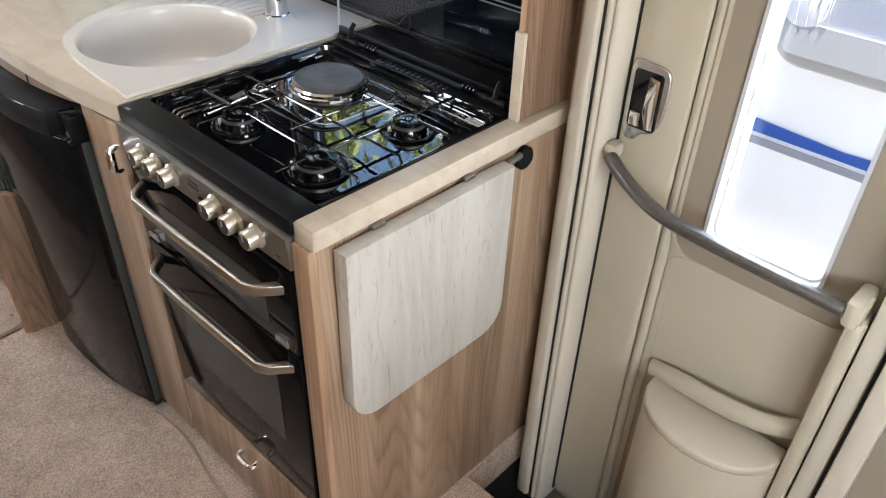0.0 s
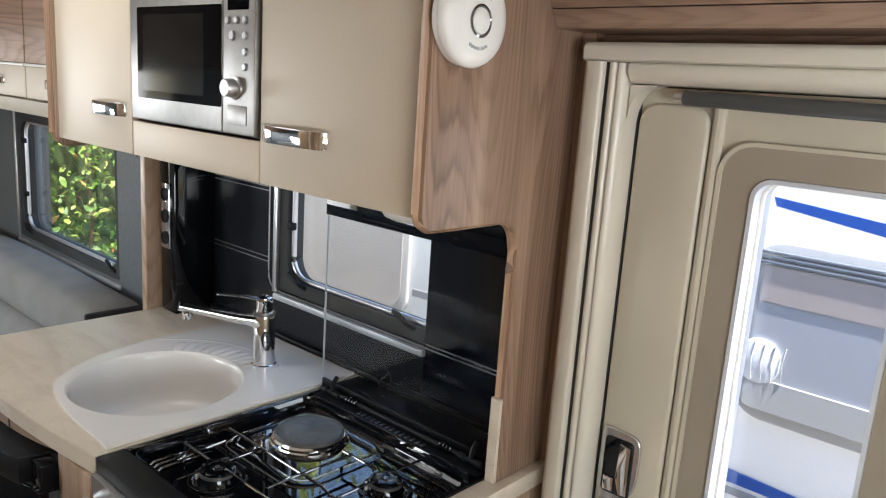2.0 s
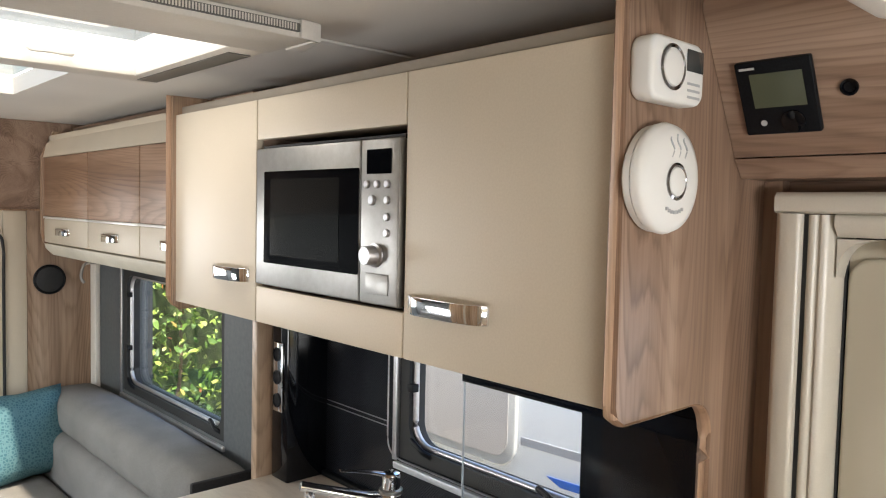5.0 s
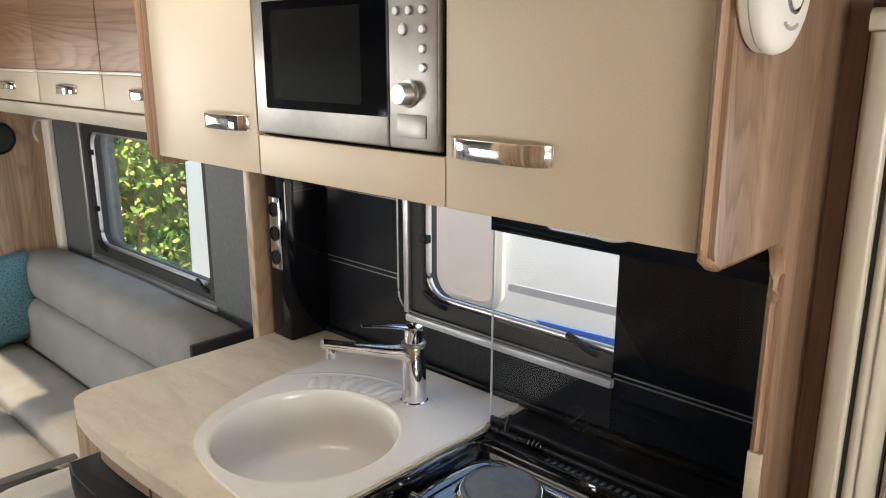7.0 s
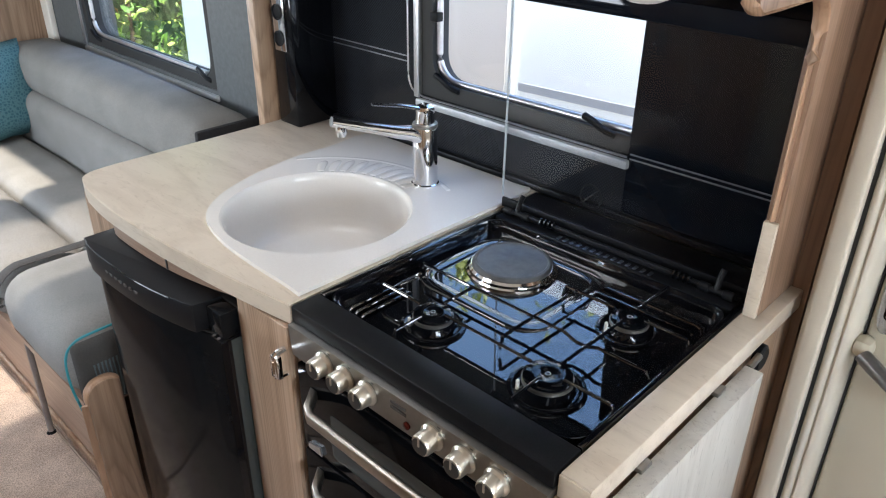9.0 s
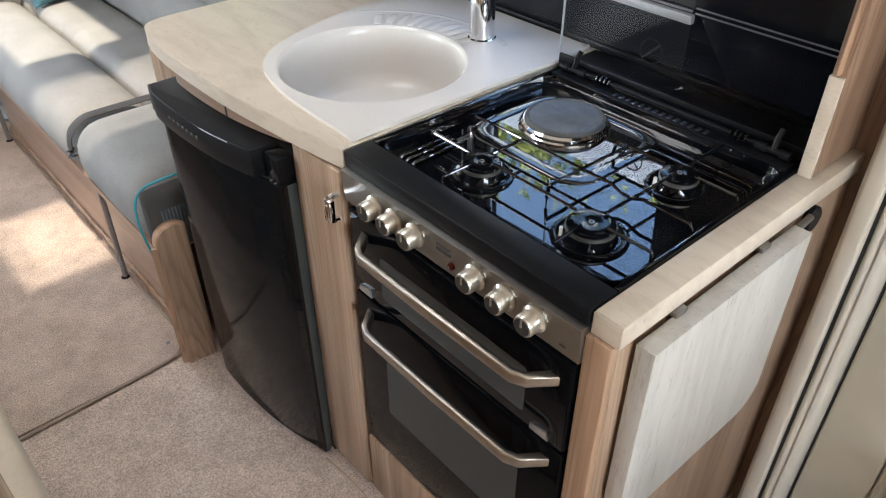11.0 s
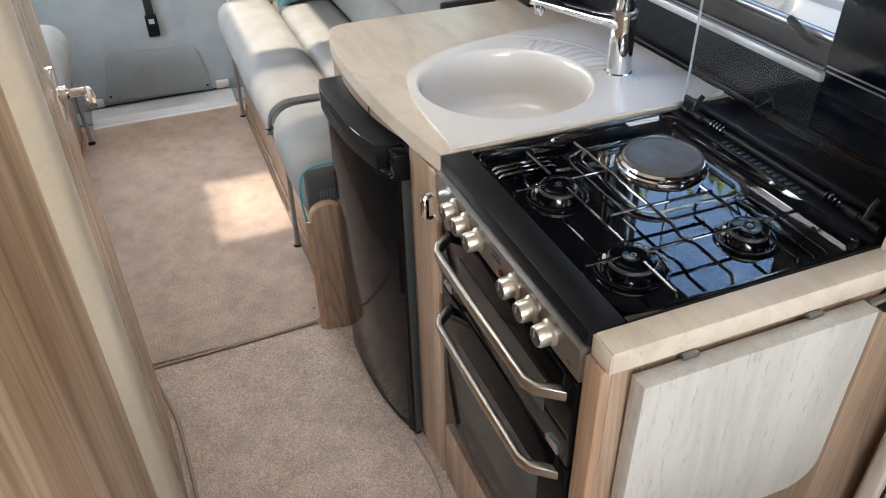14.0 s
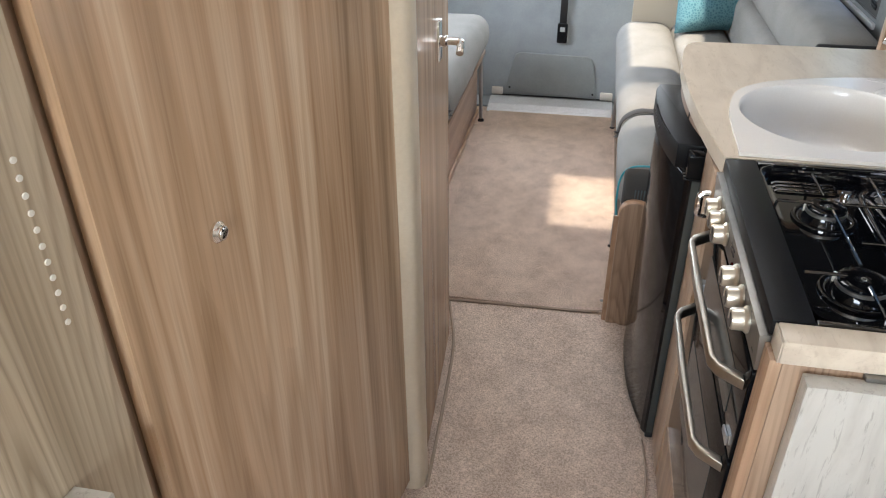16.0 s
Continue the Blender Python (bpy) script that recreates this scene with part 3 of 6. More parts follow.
part("pan_support", support([
    rod((0.7105, 0.960), (0.82, 0.957)), rod((0.815, 0.977), (0.815, 0.888)), [(0.815, 0.977, Z), (0.815, 0.983, Z - 0.02)],
    rod((0.7105, 0.861), (0.793, 0.861)), rod((0.814, 0.836), (0.814, 0.768)), [(0.814, 0.768, Z), (0.814, 0.765, Z - 0.012)],
    rod((0.836, 0.861), (0.928, 0.861)), [(0.928, 0.861, Z), (0.932, 0.861, Z - 0.014)]]), enamel, hob)
for k in range(14):
    y = 0.905 + k * 0.0142
    part("vent_slot", box(0.949, 0.962, y, y + 0.0062, 0.9004, 0.9024, 0.0007), vent_metal, hob, "dull metal vent slot")
for y in (0.80, 1.20):
    part("lid_hinge", lathe([(0.005, -0.03), (0.0075, -0.029), (0.0075, -0.012), (0.005, -0.011), (0.005, 0.011), (0.0075, 0.012), (0.0075, 0.029), (0.005, 0.03)], (0.968, y, 0.909), (0, 1, 0)), black_satin, hob, "dark metal lid hinge")
    part("hinge_arm", tube([(0.968, y, 0.909), (0.975, y, 0.93), (0.984, y, 0.94)], 0.005, 8), black_satin, hob)
part("hinge_rod", tube([(0.968, 0.83, 0.911), (0.968, 1.0, 0.911), (0.968, 1.17, 0.911)], 0.0042, 8), black_satin, hob)
for y0 in (0.845, 1.115):
    for k in range(4):
        part("hinge_spring", lathe([(0.0055, -0.0022), (0.0085, -0.001), (0.0085, 0.001), (0.0055, 0.0022)], (0.968, y0 + 0.009 * k, 0.911), (0, 1, 0), 14), enamel, hob)
part("rear_shelf", box(0.9905, 1.0915, 0.753, 1.249, 0.866, 0.899), black_satin, hob)
part("hinge_bar", box(0.972, 0.990, 0.765, 1.245, 0.9007, 0.9035, 0.001), black_satin, hob)

clear_edge = material("glass_edge_grey", (0.42, 0.45, 0.46), 0.3)
lid = thing("glass_cover", (0.99, 1.0, 0.906), "raised smoked glass hob lid with black border", "glass lid")
pane(part("glass", prism(rounded(0.757, 1.252, 0.906, 1.292, 0.008), 0, 0.985, 0.9895), smoked_glass, lid, "smoked safety glass"))
part("edge_strip", box(0.9838, 0.9908, 0.748, 0.7565, 0.906, 1.325, 0.001), black_satin, lid)
part("top_band", box(0.9845, 0.990, 0.757, 1.258, 1.2925, 1.326, 0.001), black_panel, lid, "black printed top border")
part("glass_edge", box(0.985, 0.9895, 1.2523, 1.2538, 0.923, 1.292), clear_edge, lid, "pale polished glass edge")
part("edge_strip", box(0.9838, 0.9908, 0.757, 1.252, 0.903, 0.922, 0.001), black_satin, lid)
part("warning_mark", lathe([(0.020, 0), (0.023, 0), (0.023, 0.0006), (0.020, 0.0006)], (0.9845, 1.055, 0.985), (-1, 0, 0), 32, cap=False), black_satin, lid, "round printed warning mark")
part("mark_bar", tube([(0.9842, 1.040, 1.0), (0.9842, 1.070, 0.970)], 0.0015, 6), black_satin, lid)

# cooker
knob_dark = material("knob_face", (0.05, 0.048, 0.045), 0.35, 0.5)
knob_metal = material("champagne_knob", (0.66, 0.62, 0.54), 0.28, 0.85)
cooker = thing("cooker", (0.73, 0.995, 0.24), "black double oven cooker with steel control panel", "cooker")
part("body", box(0.492, 1.0, 0.756, 1.240, 0.235, 0.8635), black_matt, cooker)
part("fascia", prism([(0.478, 0.8735), (0.470, 0.8725), (0.474, 0.8145), (0.4918, 0.8135), (0.4918, 0.8735)], 1, 0.753, 1.247, 0.001), steel, cooker, "brushed steel control panel")
for y in (1.160, 1.113, 1.064, 0.936, 0.880, 0.826):
    knob = part("knob", lathe([(0.0195, 0.0), (0.020, 0.003), (0.0165, 0.007), (0.016, 0.021), (0.0145, 0.024), (0.002, 0.0245)], (0.4712, y, 0.844), (-1, 0, -0.05), 24), knob_metal, cooker, "pale champagne metal knob")
    part("face", lathe([(0.0128, 0.0), (0.0128, 0.0008), (0.0005, 0.0008)], (0.4464, y, 0.8428), (-1, 0, -0.05), 20), knob_dark, knob, "dark knob face")
    part("pointer", box(0.4440, 0.4456, y - 0.0016, y + 0.0012, 0.844, 0.858), knob_metal, knob)
    part("tick", box(0.4702, 0.4712, y - 0.014, y - 0.009, 0.8655, 0.8675), ink, cooker)
part("indicator", lathe([(0.006, 0), (0.006, 0.003), (0.003, 0.004), (0.0005, 0.004)], (0.4725, 0.985, 0.832), (-1, 0, 0), 16), material("amber_neon", (0.10, 0.012, 0.008), 0.25), cooker, "dark red indicator lamp")
for k in range(2):
    part("lettering_bar", box(0.4703, 0.4715, 0.986, 1.016, 0.855 - 0.009 * k, 0.8595 - 0.009 * k), ink, cooker)
part("lettering_bar", box(0.4728, 0.4738, 0.775, 0.785, 0.826, 0.830), ink, cooker)


def oven_door(name, z0, z1, gz0, gz1, label):
    d = part(name, prism(rounded(0.757, 1.238, z0, z1, 0.006), 0, 0.4745, 0.4915, 0.0015), oven_glass, cooker, label)
    part("window", prism(rounded(0.834, 1.16, gz0, gz1, 0.006), 0, 0.4736, 0.4746), material("oven_window", (0.050, 0.054, 0.053), 0.10, 0, 0.15), d, "grey tinted oven window")
    return d


def oven_handle(z, owner):
    out = [(0.4742, 1.207), (0.4742, 1.190), (0.446, 1.168), (0.440, 1.155), (0.439, 0.99), (0.441, 0.83), (0.447, 0.815), (0.4742, 0.795), (0.4742, 0.778), (0.4405, 0.804), (0.430, 0.826), (0.4275, 0.99), (0.429, 1.158), (0.4395, 1.179)]
    part("handle", prism(out, 2, z - 0.009, z + 0.011, 0.003), handle_metal, owner, "satin champagne metal bar handle", 50)


door = oven_door("grill_door", 0.637, 0.806, 0.658, 0.745, "black glass grill door")
oven_handle(0.763, door)
door = oven_door("oven_door", 0.238, 0.630, 0.370, 0.546, "black glass oven door")
oven_handle(0.596, door)
for y in (1.205, 0.80):
    part("hinge_plate", prism([(y - 0.016, 0.640), (y + 0.018, 0.640), (y + 0.018, 0.650), (y - 0.012, 0.656)], 0, 0.4715, 0.4744), alu, cooker, "small bright hinge plate")
drawer = thing("drawer_unit", (0.73, 0.995, FL), "wooden drawer below the oven with chrome handle", "drawer")
part("front", box(0.473, 0.490, 0.758, 1.240, 0.055, 0.231, 0.0015), wood_z, drawer)
part("carcass", box(0.492, 1.0, 0.735, 1.246, FL, 0.232), wood_z, drawer)


def pull(name, y0, y1, z, x, parent, upright=False):
    """Small chrome pull: two feet and a flattened bar."""
    b = bmesh.new()
    if upright:
        tube(arc([(x, y0, z - 0.024), (x - 0.018, y0, z - 0.020), (x - 0.020, y0, z), (x - 0.018, y0, z + 0.020), (x, y0, z + 0.024)], 4), 0.0055, 8, bm=b)
        box(x - 0.024, x - 0.012, y0 - 0.010, y0 + 0.010, z - 0.022, z + 0.022, 0.004, bm=b)
    else:
        tube(arc([(x, y0, z), (x - 0.018, y0 + 0.003, z), (x - 0.022, (y0 + y1) / 2, z), (x - 0.018, y1 - 0.003, z), (x, y1, z)], 4), 0.006, 8, bm=b)
    return part(name, b, chrome, parent, "chrome pull handle")


pull("handle", 0.955, 1.005, 0.195, 0.473, drawer)

# narrow cabinet between cooker and fridge
cab = thing("base_cabinet", (0.73, 1.32, FL), "narrow wooden base cabinet between cooker and fridge", "cabinet")
part("door", box(0.470, 0.488, 1.253, 1.392, 0.055, 0.862, 0.0015), wood_z, cab)
part("carcass", box(0.489, 1.0, 1.249, 1.392, FL, 0.745), wood_z, cab)
part("front_rail", box(0.489, 0.51, 1.249, 1.392, 0.7455, 0.8645), wood_z, cab)
pull("handle", 1.262, 1.262, 0.795, 0.470, cab, True)
cab = thing("plinth", (0.50, 1.07, FL), "wooden plinth along the kitchen units", "plinth")
part("board", box(0.490, 0.4915, 0.735, 1.392, FL + 0.001, 0.054), wood_y, cab)

# fridge with bowed door
legend_grey = material("faint_legend_grey", (0.07, 0.07, 0.07), 0.5)
fridge = thing("fridge", (0.70, 1.63, FL), "black fridge with a bowed door and top handle", "fridge")
bow = flat_line([(0.450, 1.400), (0.428, 1.47), (0.409, 1.57), (0.401, 1.68), (0.402, 1.78), (0.410, 1.812)], 5)
part("body", box(0.475, 1.05, 1.396, 1.812, 0.03, 0.745), black_matt, fridge)
part("body_top", box(0.475, 0.505, 1.396, 1.812, 0.7455, 0.832), black_matt, fridge)
part("door", prism(bow + [(0.474, 1.812), (0.474, 1.400)], 2, 0.045, 0.776, 0.002), fridge_black, fridge, angle=50)
part("control_band", prism([(0.474, 1.446)] + [(x - 0.012, y) for x, y in bow if y > 1.45] + [(0.40, 1.828), (0.474, 1.828)], 2, 0.781, 0.836, 0.0015), black_satin, fridge, "satin black control band", 50)
part("band_lip", tube([(x - 0.0125, y, 0.8345) for x, y in bow if 1.50 < y < 1.70], 0.0016, 6), fridge_black, fridge)
part("shadow_gap", prism([(0.474, 1.41)] + [(x + 0.004, y) for x, y in bow if y > 1.41] + [(0.474, 1.80)], 2, 0.7765, 0.7805), rubber, fridge)
for k in range(7):
    y = 1.60 + 0.018 * k
    x = min(p[0] for p in bow if abs(p[1] - y) < 0.05) - 0.0125
    part("legend_bar", box(x - 0.0006, x + 0.002, y, y + 0.008, 0.808, 0.813), legend_grey, fridge)
part("lock_housing", box(0.440, 0.474, 1.399, 1.4455, 0.781, 0.832, 0.003), fridge_black, fridge, "glossy black door lock housing")
part("edge_plate", prism([(0.4475, 1.3985), (0.4405, 1.4105), (0.4425, 1.4125), (0.4530, 1.3985)], 2, 0.05, 0.776), black_gloss, fridge, "glossy black vertical door edge")
# side face of the black door, caught light painted as a paler colour
part("door_side", box(0.4535, 0.4738, 1.3972, 1.3996, 0.05, 0.776, 0.0008), material("fridge_side_lit", (0.045, 0.052, 0.05), 0.18, 0, 0.5), fridge, "black door side, lightened to grey-green where it catches light")
part("hinge_cover", box(0.436, 0.4735, 1.399, 1.432, 0.7765, 0.7805, 0.001), fridge_black, fridge)
for k in range(2):
    part("screw", lathe([(0.003, 0), (0.003, 0.001), (0.0005, 0.0012)], (0.4385, 1.412 + 0.014 * k, 0.7806), n=10), steel, fridge)
part("foot", box(0.455, 0.474, 1.41, 1.80, FL + 0.001, 0.044, 0.002), black_matt, fridge)
strip = thing("fascia", (0.47, 1.66, 0.846), "wooden fascia strip under the worktop", "trim")
part("rail", prism([(x + 0.046, y) for x, y in bow] + [(0.499, 1.812), (0.502, 1.40)], 2, 0.8375, 0.8645), wood_y, strip)
part("rail_joint", box(0.4500, 0.4530, 1.590, 1.592, 0.838, 0.864), ink, strip)
part("side_rail", box(0.475, 0.50, 1.816, 1.985, FL, 0.8645), wood_z, strip)

# end panel, folding worktop flap
endp = thing("end_panel", (0.80, 0.72, FL), "wooden end panel of the kitchen units", "panel")
part("board", box(0.494, 1.11, 0.714, 0.7335, FL, 0.8645, 0.001), wood_z, endp)
part("edge_board", box(0.478, 0.4935, 0.714, 0.752, FL, 0.8645, 0.001), wood_edge, endp, "light wooden front edge")
flap = thing("folding_flap", (0.70, 0.69, 0.5), "stone-look folding worktop flap hanging beside the cooker", "flap")
part("board", prism(rounded(0.517, 0.888, 0.505, 0.857, 0.055, 8, (1, 1, 0, 0)), 1, 0.6785, 0.7065, 0.0015), flap_mat, flap)
for x in (0.60, 0.80):
    part("hinge", box(x - 0.012, x + 0.012, 0.700, 0.7115, 0.8575, 0.8645, 0.001), steel, flap, "steel hinge leaf")
part("support_arm", tube([(0.90, 0.704, 0.846), (0.935, 0.704, 0.850)], 0.006, 8), steel, flap)
part("stop_button", lathe([(0.022, 0), (0.022, 0.010), (0.018, 0.013), (0.001, 0.013)], (0.950, 0.7138, 0.838), (0, -1, 0), 24), black_satin, flap, "round black stop button")

# black splashback with window
panel = thing("splashback", (1.11, 1.3, 0.9), "glossy black splashback panel behind sink and hob", "splashback")
SB0, SB1 = 1.1085, 1.1195
for y0, y1, z0, z1 in ((0.746, KW[0], 0.9, 1.40), (KW[1] + 0.005, 1.992, 0.9, 1.40), (KW[0], KW[1] + 0.005, 0.9, KW[2] - 0.004)):
    part("panel", box(SB0, SB1, y0, y1, z0, z1), black_panel if y0 < 1 else checked_panel, panel)
for y0, y1, z in ((1.645, 1.905, 1.292), (1.645, 1.905, 1.281), (1.645, 1.905, 1.104), (1.645, 1.905, 1.092), (0.76, 1.058, 1.028), (0.76, 1.058, 1.019)):
    part("pinstripe", box(SB0 - 0.0015, SB0 - 0.0002, y0, y1, z, z + 0.0026), satin_grey, panel, "thin silver line")
part("upstand", box(1.092, 1.108, 0.76, 1.985, 0.9005, 0.914, 0.002), black_satin, panel)
post = thing("socket_post", (1.05, 1.94, 0.9), "black corner post with a triple power socket", "socket")
part("body", box(0.985, 1.1075, 1.905, 1.985, 0.9005, 1.40, 0.004), black_gloss, post)
plate = part("plate", box(0.978, 0.9848, 1.925, 1.968, 1.085, 1.268, 0.002), chrome, post, "chrome socket plate")
for z in (1.115, 1.176, 1.237):
    part("socket", lathe([(0.0185, 0), (0.0185, 0.003), (0.016, 0.0035), (0.015, 0.0008), (0.001, 0.0008)], (0.9779, 1.9465, z), (-1, 0, 0), 20), black_satin, plate)
div = thing("divider", (1.03, 2.0, 0.9), "upright wooden divider between kitchen and lounge", "panel")
part("board", box(0.946, 1.112, 1.9965, 2.024, 0.50, 1.40, 0.002), wood_z, div)


def caravan_window(name, y0, y1, z0, z1, xi, label, sill_from=None):
    """Hinged acrylic window in the wall, with its inner frame, rail and catches."""
    w = thing(name, (xi, (y0 + y1) / 2, z0), label, "window", "", "structure")
    b = bmesh.new()
    for loop_in, loop_out, xa, xb in ((rounded(y0 + 0.030, y1 - 0.030, z0 + 0.030, z1 - 0.03, 0.055), rounded(y0 - 0.012, y1 + 0.012, z0 - 0.012, z1 + 0.012, 0.03), xi - 0.006, xi + 0.03),):
        n = len(loop_in)
        rings = [[b.verts.new((x, p, q)) for p, q in lp] for lp, x in ((loop_out, xb), (loop_out, xa), (loop_in, xa), (loop_in, xb + 0.015))]
        for ra, rb in zip(rings, rings[1:]):
            for k in range(n):
                b.faces.new((ra[k], ra[(k + 1) % n], rb[(k + 1) % n], rb[k]))
    bmesh.ops.recalc_face_normals(b, faces=b.faces[:])
    part("frame", b, rubber, w, "black rubber window seal", 60)
    lp, b = rounded(y0 + 0.035, y1 - 0.035, z0 + 0.034, z1 - 0.034, 0.055), bmesh.new()
    pts = [(xi + 0.012, p, q) for p, q in lp]
    tube(pts + pts[:1], 0.0075, 8, bm=b)
    part("rail", b, alu, w, "bright aluminium rail", 60)
    part("sill", box(xi - 0.022, xi + 0.012, sill_from or y0 - 0.01, y1 + 0.01, z0 - 0.030, z0 - 0.0125, 0.004), sill_grey, w, "grey aluminium sill and blind track")
    part("blind_track", box(xi - 0.016, xi + 0.0, y1 + 0.004, y1 + 0.020, z0 - 0.012, z1, 0.002), alu, w)
    g = pane(part("pane", prism(rounded(y0 + 0.02, y1 - 0.02, z0 + 0.02, z1 - 0.02, 0.06), 0, xi + 0.036, xi + 0.040), clear_glass, w, "clear acrylic pane"))
    for y in ((sill_from or y0) + 0.06, y1 - 0.09):
        part("catch", tube(arc([(xi - 0.004, y - 0.02, z0 + 0.022), (xi - 0.012, y, z0 + 0.030), (xi - 0.010, y + 0.025, z0 + 0.040), (xi - 0.006, y + 0.05, z0 + 0.046)], 4), 0.007, 8), black_satin, w, "black turning catch")
    for z in (z0 + 0.16, z1 - 0.12):
        part("stay", box(xi - 0.008, xi + 0.012, y1 - 0.045, y1 - 0.022, z, z + 0.02, 0.003), black_satin, w)
    return w


kitchen_window = caravan_window("window_kitchen", KW_HOLE[0], KW[1], KW[2], KW[3], 1.120, "small hinged acrylic window behind the hob", 1.058)
b = bmesh.new()
line = [(1.064, 1.022), (1.40, 1.022)] + flat_line([(1.590, 1.022), (1.622, 1.030), (1.638, 1.052), (1.641, 1.09)], 4) + [(1.641, 1.38)]
tube([(1.1075, p, q) for p, q in line], 0.0022, 6, bm=b)
part("outer_trim", b, alu, kitchen_window, "thin bright outer trim line", 60)
caravan_window("window_lounge", LW[0], LW[1], LW[2], LW[3], 1.062, "hinged acrylic lounge window with aluminium sill")

# overhead cabinet, microwave
over = thing("overhead_cabinet", (0.92, 1.39, 1.385), "cream overhead kitchen cabinet with wooden ends", "cabinet")
part("carcass", box(0.748, 1.1195, 0.748, 1.140, 1.390, 1.86), wood_y, over)
part("carcass", box(0.748, 1.1195, 1.612, 2.008, 1.390, 1.86), wood_y, over)
part("carcass", box(0.748, 1.1195, 1.140, 1.612, 1.390, 1.455), wood_y, over)
part("carcass", box(0.748, 1.1195, 1.140, 1.612, 1.762, 1.86), wood_y, over)
part("back", box(1.05, 1.1195, 1.140, 1.612, 1.455, 1.762), black_matt, over)
# black sheet added below the carcass, shade put into its colour
part("underside", box(0.750, 1.1195, 0.750, 2.007, 1.3835, 1.3896), black_matt, over, "cabinet underside, blackened for the shade below it")
part("top_rail", box(0.745, 0.77, 0.748, 2.008, 1.8405, 1.8585), beige_dark, over)


def bow_handle(y0, y1, z, parent, h=0.029, x=0.7295):
    b = bmesh.new()
    n = 12
    outer, inner = [], []
    for k in range(n + 1):
        t = k / n
        y = y0 + (y1 - y0) * t
        d = 0.020 * (1 - (2 * t - 1) ** 4) + 0.004
        outer.append((x - d, y))
        inner.append((x - max(d - 0.004, 0.0), y))
    return part("handle", prism(outer + inner[::-1], 2, z - h / 2, z + h / 2, 0.001, bm=None), chrome, parent, "polished chrome bow handle", 50)


d = part("door", box(0.730, 0.747, 0.750, 1.1325, 1.387, 1.8385, 0.002), cream, over, "cream satin door")
bow_handle(0.945, 1.118, 1.478, d)
d = part("flap_front", box(0.730, 0.747, 1.1365, 1.6075, 1.387, 1.4605, 0.002), cream, over)
part("flap_front", box(0.730, 0.747, 1.1365, 1.6075, 1.7575, 1.8385, 0.002), cream, over)
d = part("door", box(0.730, 0.747, 1.6115, 2.008, 1.387, 1.8385, 0.002), cream, over, "cream satin door")
bow_handle(1.635, 1.790, 1.480, d)
b = prism([(0.722, 1.885), (0.722, 1.392), (0.728, 1.376), (0.745, 1.369), (0.80, 1.371), (1.119, 1.371), (1.119, 1.888)], 1, 2.0095, 2.028, 0.001)
part("end_panel", b, wood_z, over, "light wooden end panel")
part("edge_band", tube([(0.7205, 2.019, 1.885), (0.7205, 2.019, 1.40), (0.727, 2.019, 1.379), (0.745, 2.019, 1.3675), (0.80, 2.019, 1.3695)], 0.0105, 8, flat=0.3), wood_edge, over, "orange-brown edge band")
part("cup_hook", tube(arc([(0.78, 1.70, 1.39), (0.78, 1.70, 1.378), (0.785, 1.71, 1.371), (0.79, 1.722, 1.376)], 4), 0.0025, 6), steel, over)
lamp_dome = thing("cabinet_light", (0.95, 0.99, 1.39), "white dome light under the overhead cabinet", "light")
part("rim", lathe([(0.062, 0), (0.064, -0.004), (0.064, -0.014), (0.058, -0.016)], (0.955, 0.985, 1.3833), n=32), white_plastic, lamp_dome)
part("dome", lathe([(0.057, -0.0165), (0.054, -0.034), (0.042, -0.050), (0.022, -0.058), (0.001, -0.060)], (0.955, 0.985, 1.3833), n=32), white_plastic, lamp_dome, angle=60)
micro = thing("microwave", (0.85, 1.375, 1.463), "stainless steel built-in microwave oven", "microwave")
part("body", box(0.742, 1.04, 1.150, 1.603, 1.464, 1.745), black_matt, micro)
part("door", box(0.724, 0.7415, 1.2465, 1.600, 1.4665, 1.738, 0.004), steel, micro, "brushed steel door frame")
part("glass", prism(rounded(1.2485, 1.565, 1.512, 1.692, 0.003), 0, 0.7226, 0.7238), oven_glass, micro, "black door glass")
part("mesh_window", prism(rounded(1.305, 1.54, 1.528, 1.677, 0.006), 0, 0.7219, 0.7225), material("microwave_mesh", (0.010, 0.011, 0.011), 0.10, 0, 0.15), micro)
cp = part("control_panel", box(0.724, 0.7415, 1.142, 1.2445, 1.4665, 1.738, 0.004), steel, micro, "brushed steel control panel")
part("display", prism(rounded(1.162, 1.226, 1.681, 1.721, 0.002), 0, 0.7224, 0.7238), oven_glass, cp, "dark display")
for y, z, w in ((1.225, 1.664, 1), (1.198, 1.664, 1), (1.171, 1.664, 1), (1.211, 1.638, 1.7), (1.171, 1.638, 1), (1.171, 1.611, 1), (1.171, 1.585, 1)):
    part("button", lathe([(0.0066 * w ** 0.5, 0), (0.0066 * w ** 0.5, 0.003), (0.005 * w ** 0.5, 0.0045), (0.0005, 0.0046)], (0.7239, y, z), (-1, 0, 0), 16), alu, cp)
part("dial", lathe([(0.020, 0), (0.020, 0.004), (0.0165, 0.006), (0.0155, 0.022), (0.014, 0.024), (0.001, 0.024)], (0.7239, 1.200, 1.548), (-1, 0, 0), 28), alu, cp, "steel turning dial")
part("open_button", box(0.7222, 0.7238, 1.165, 1.225, 1.484, 1.518, 0.001), steel, cp)

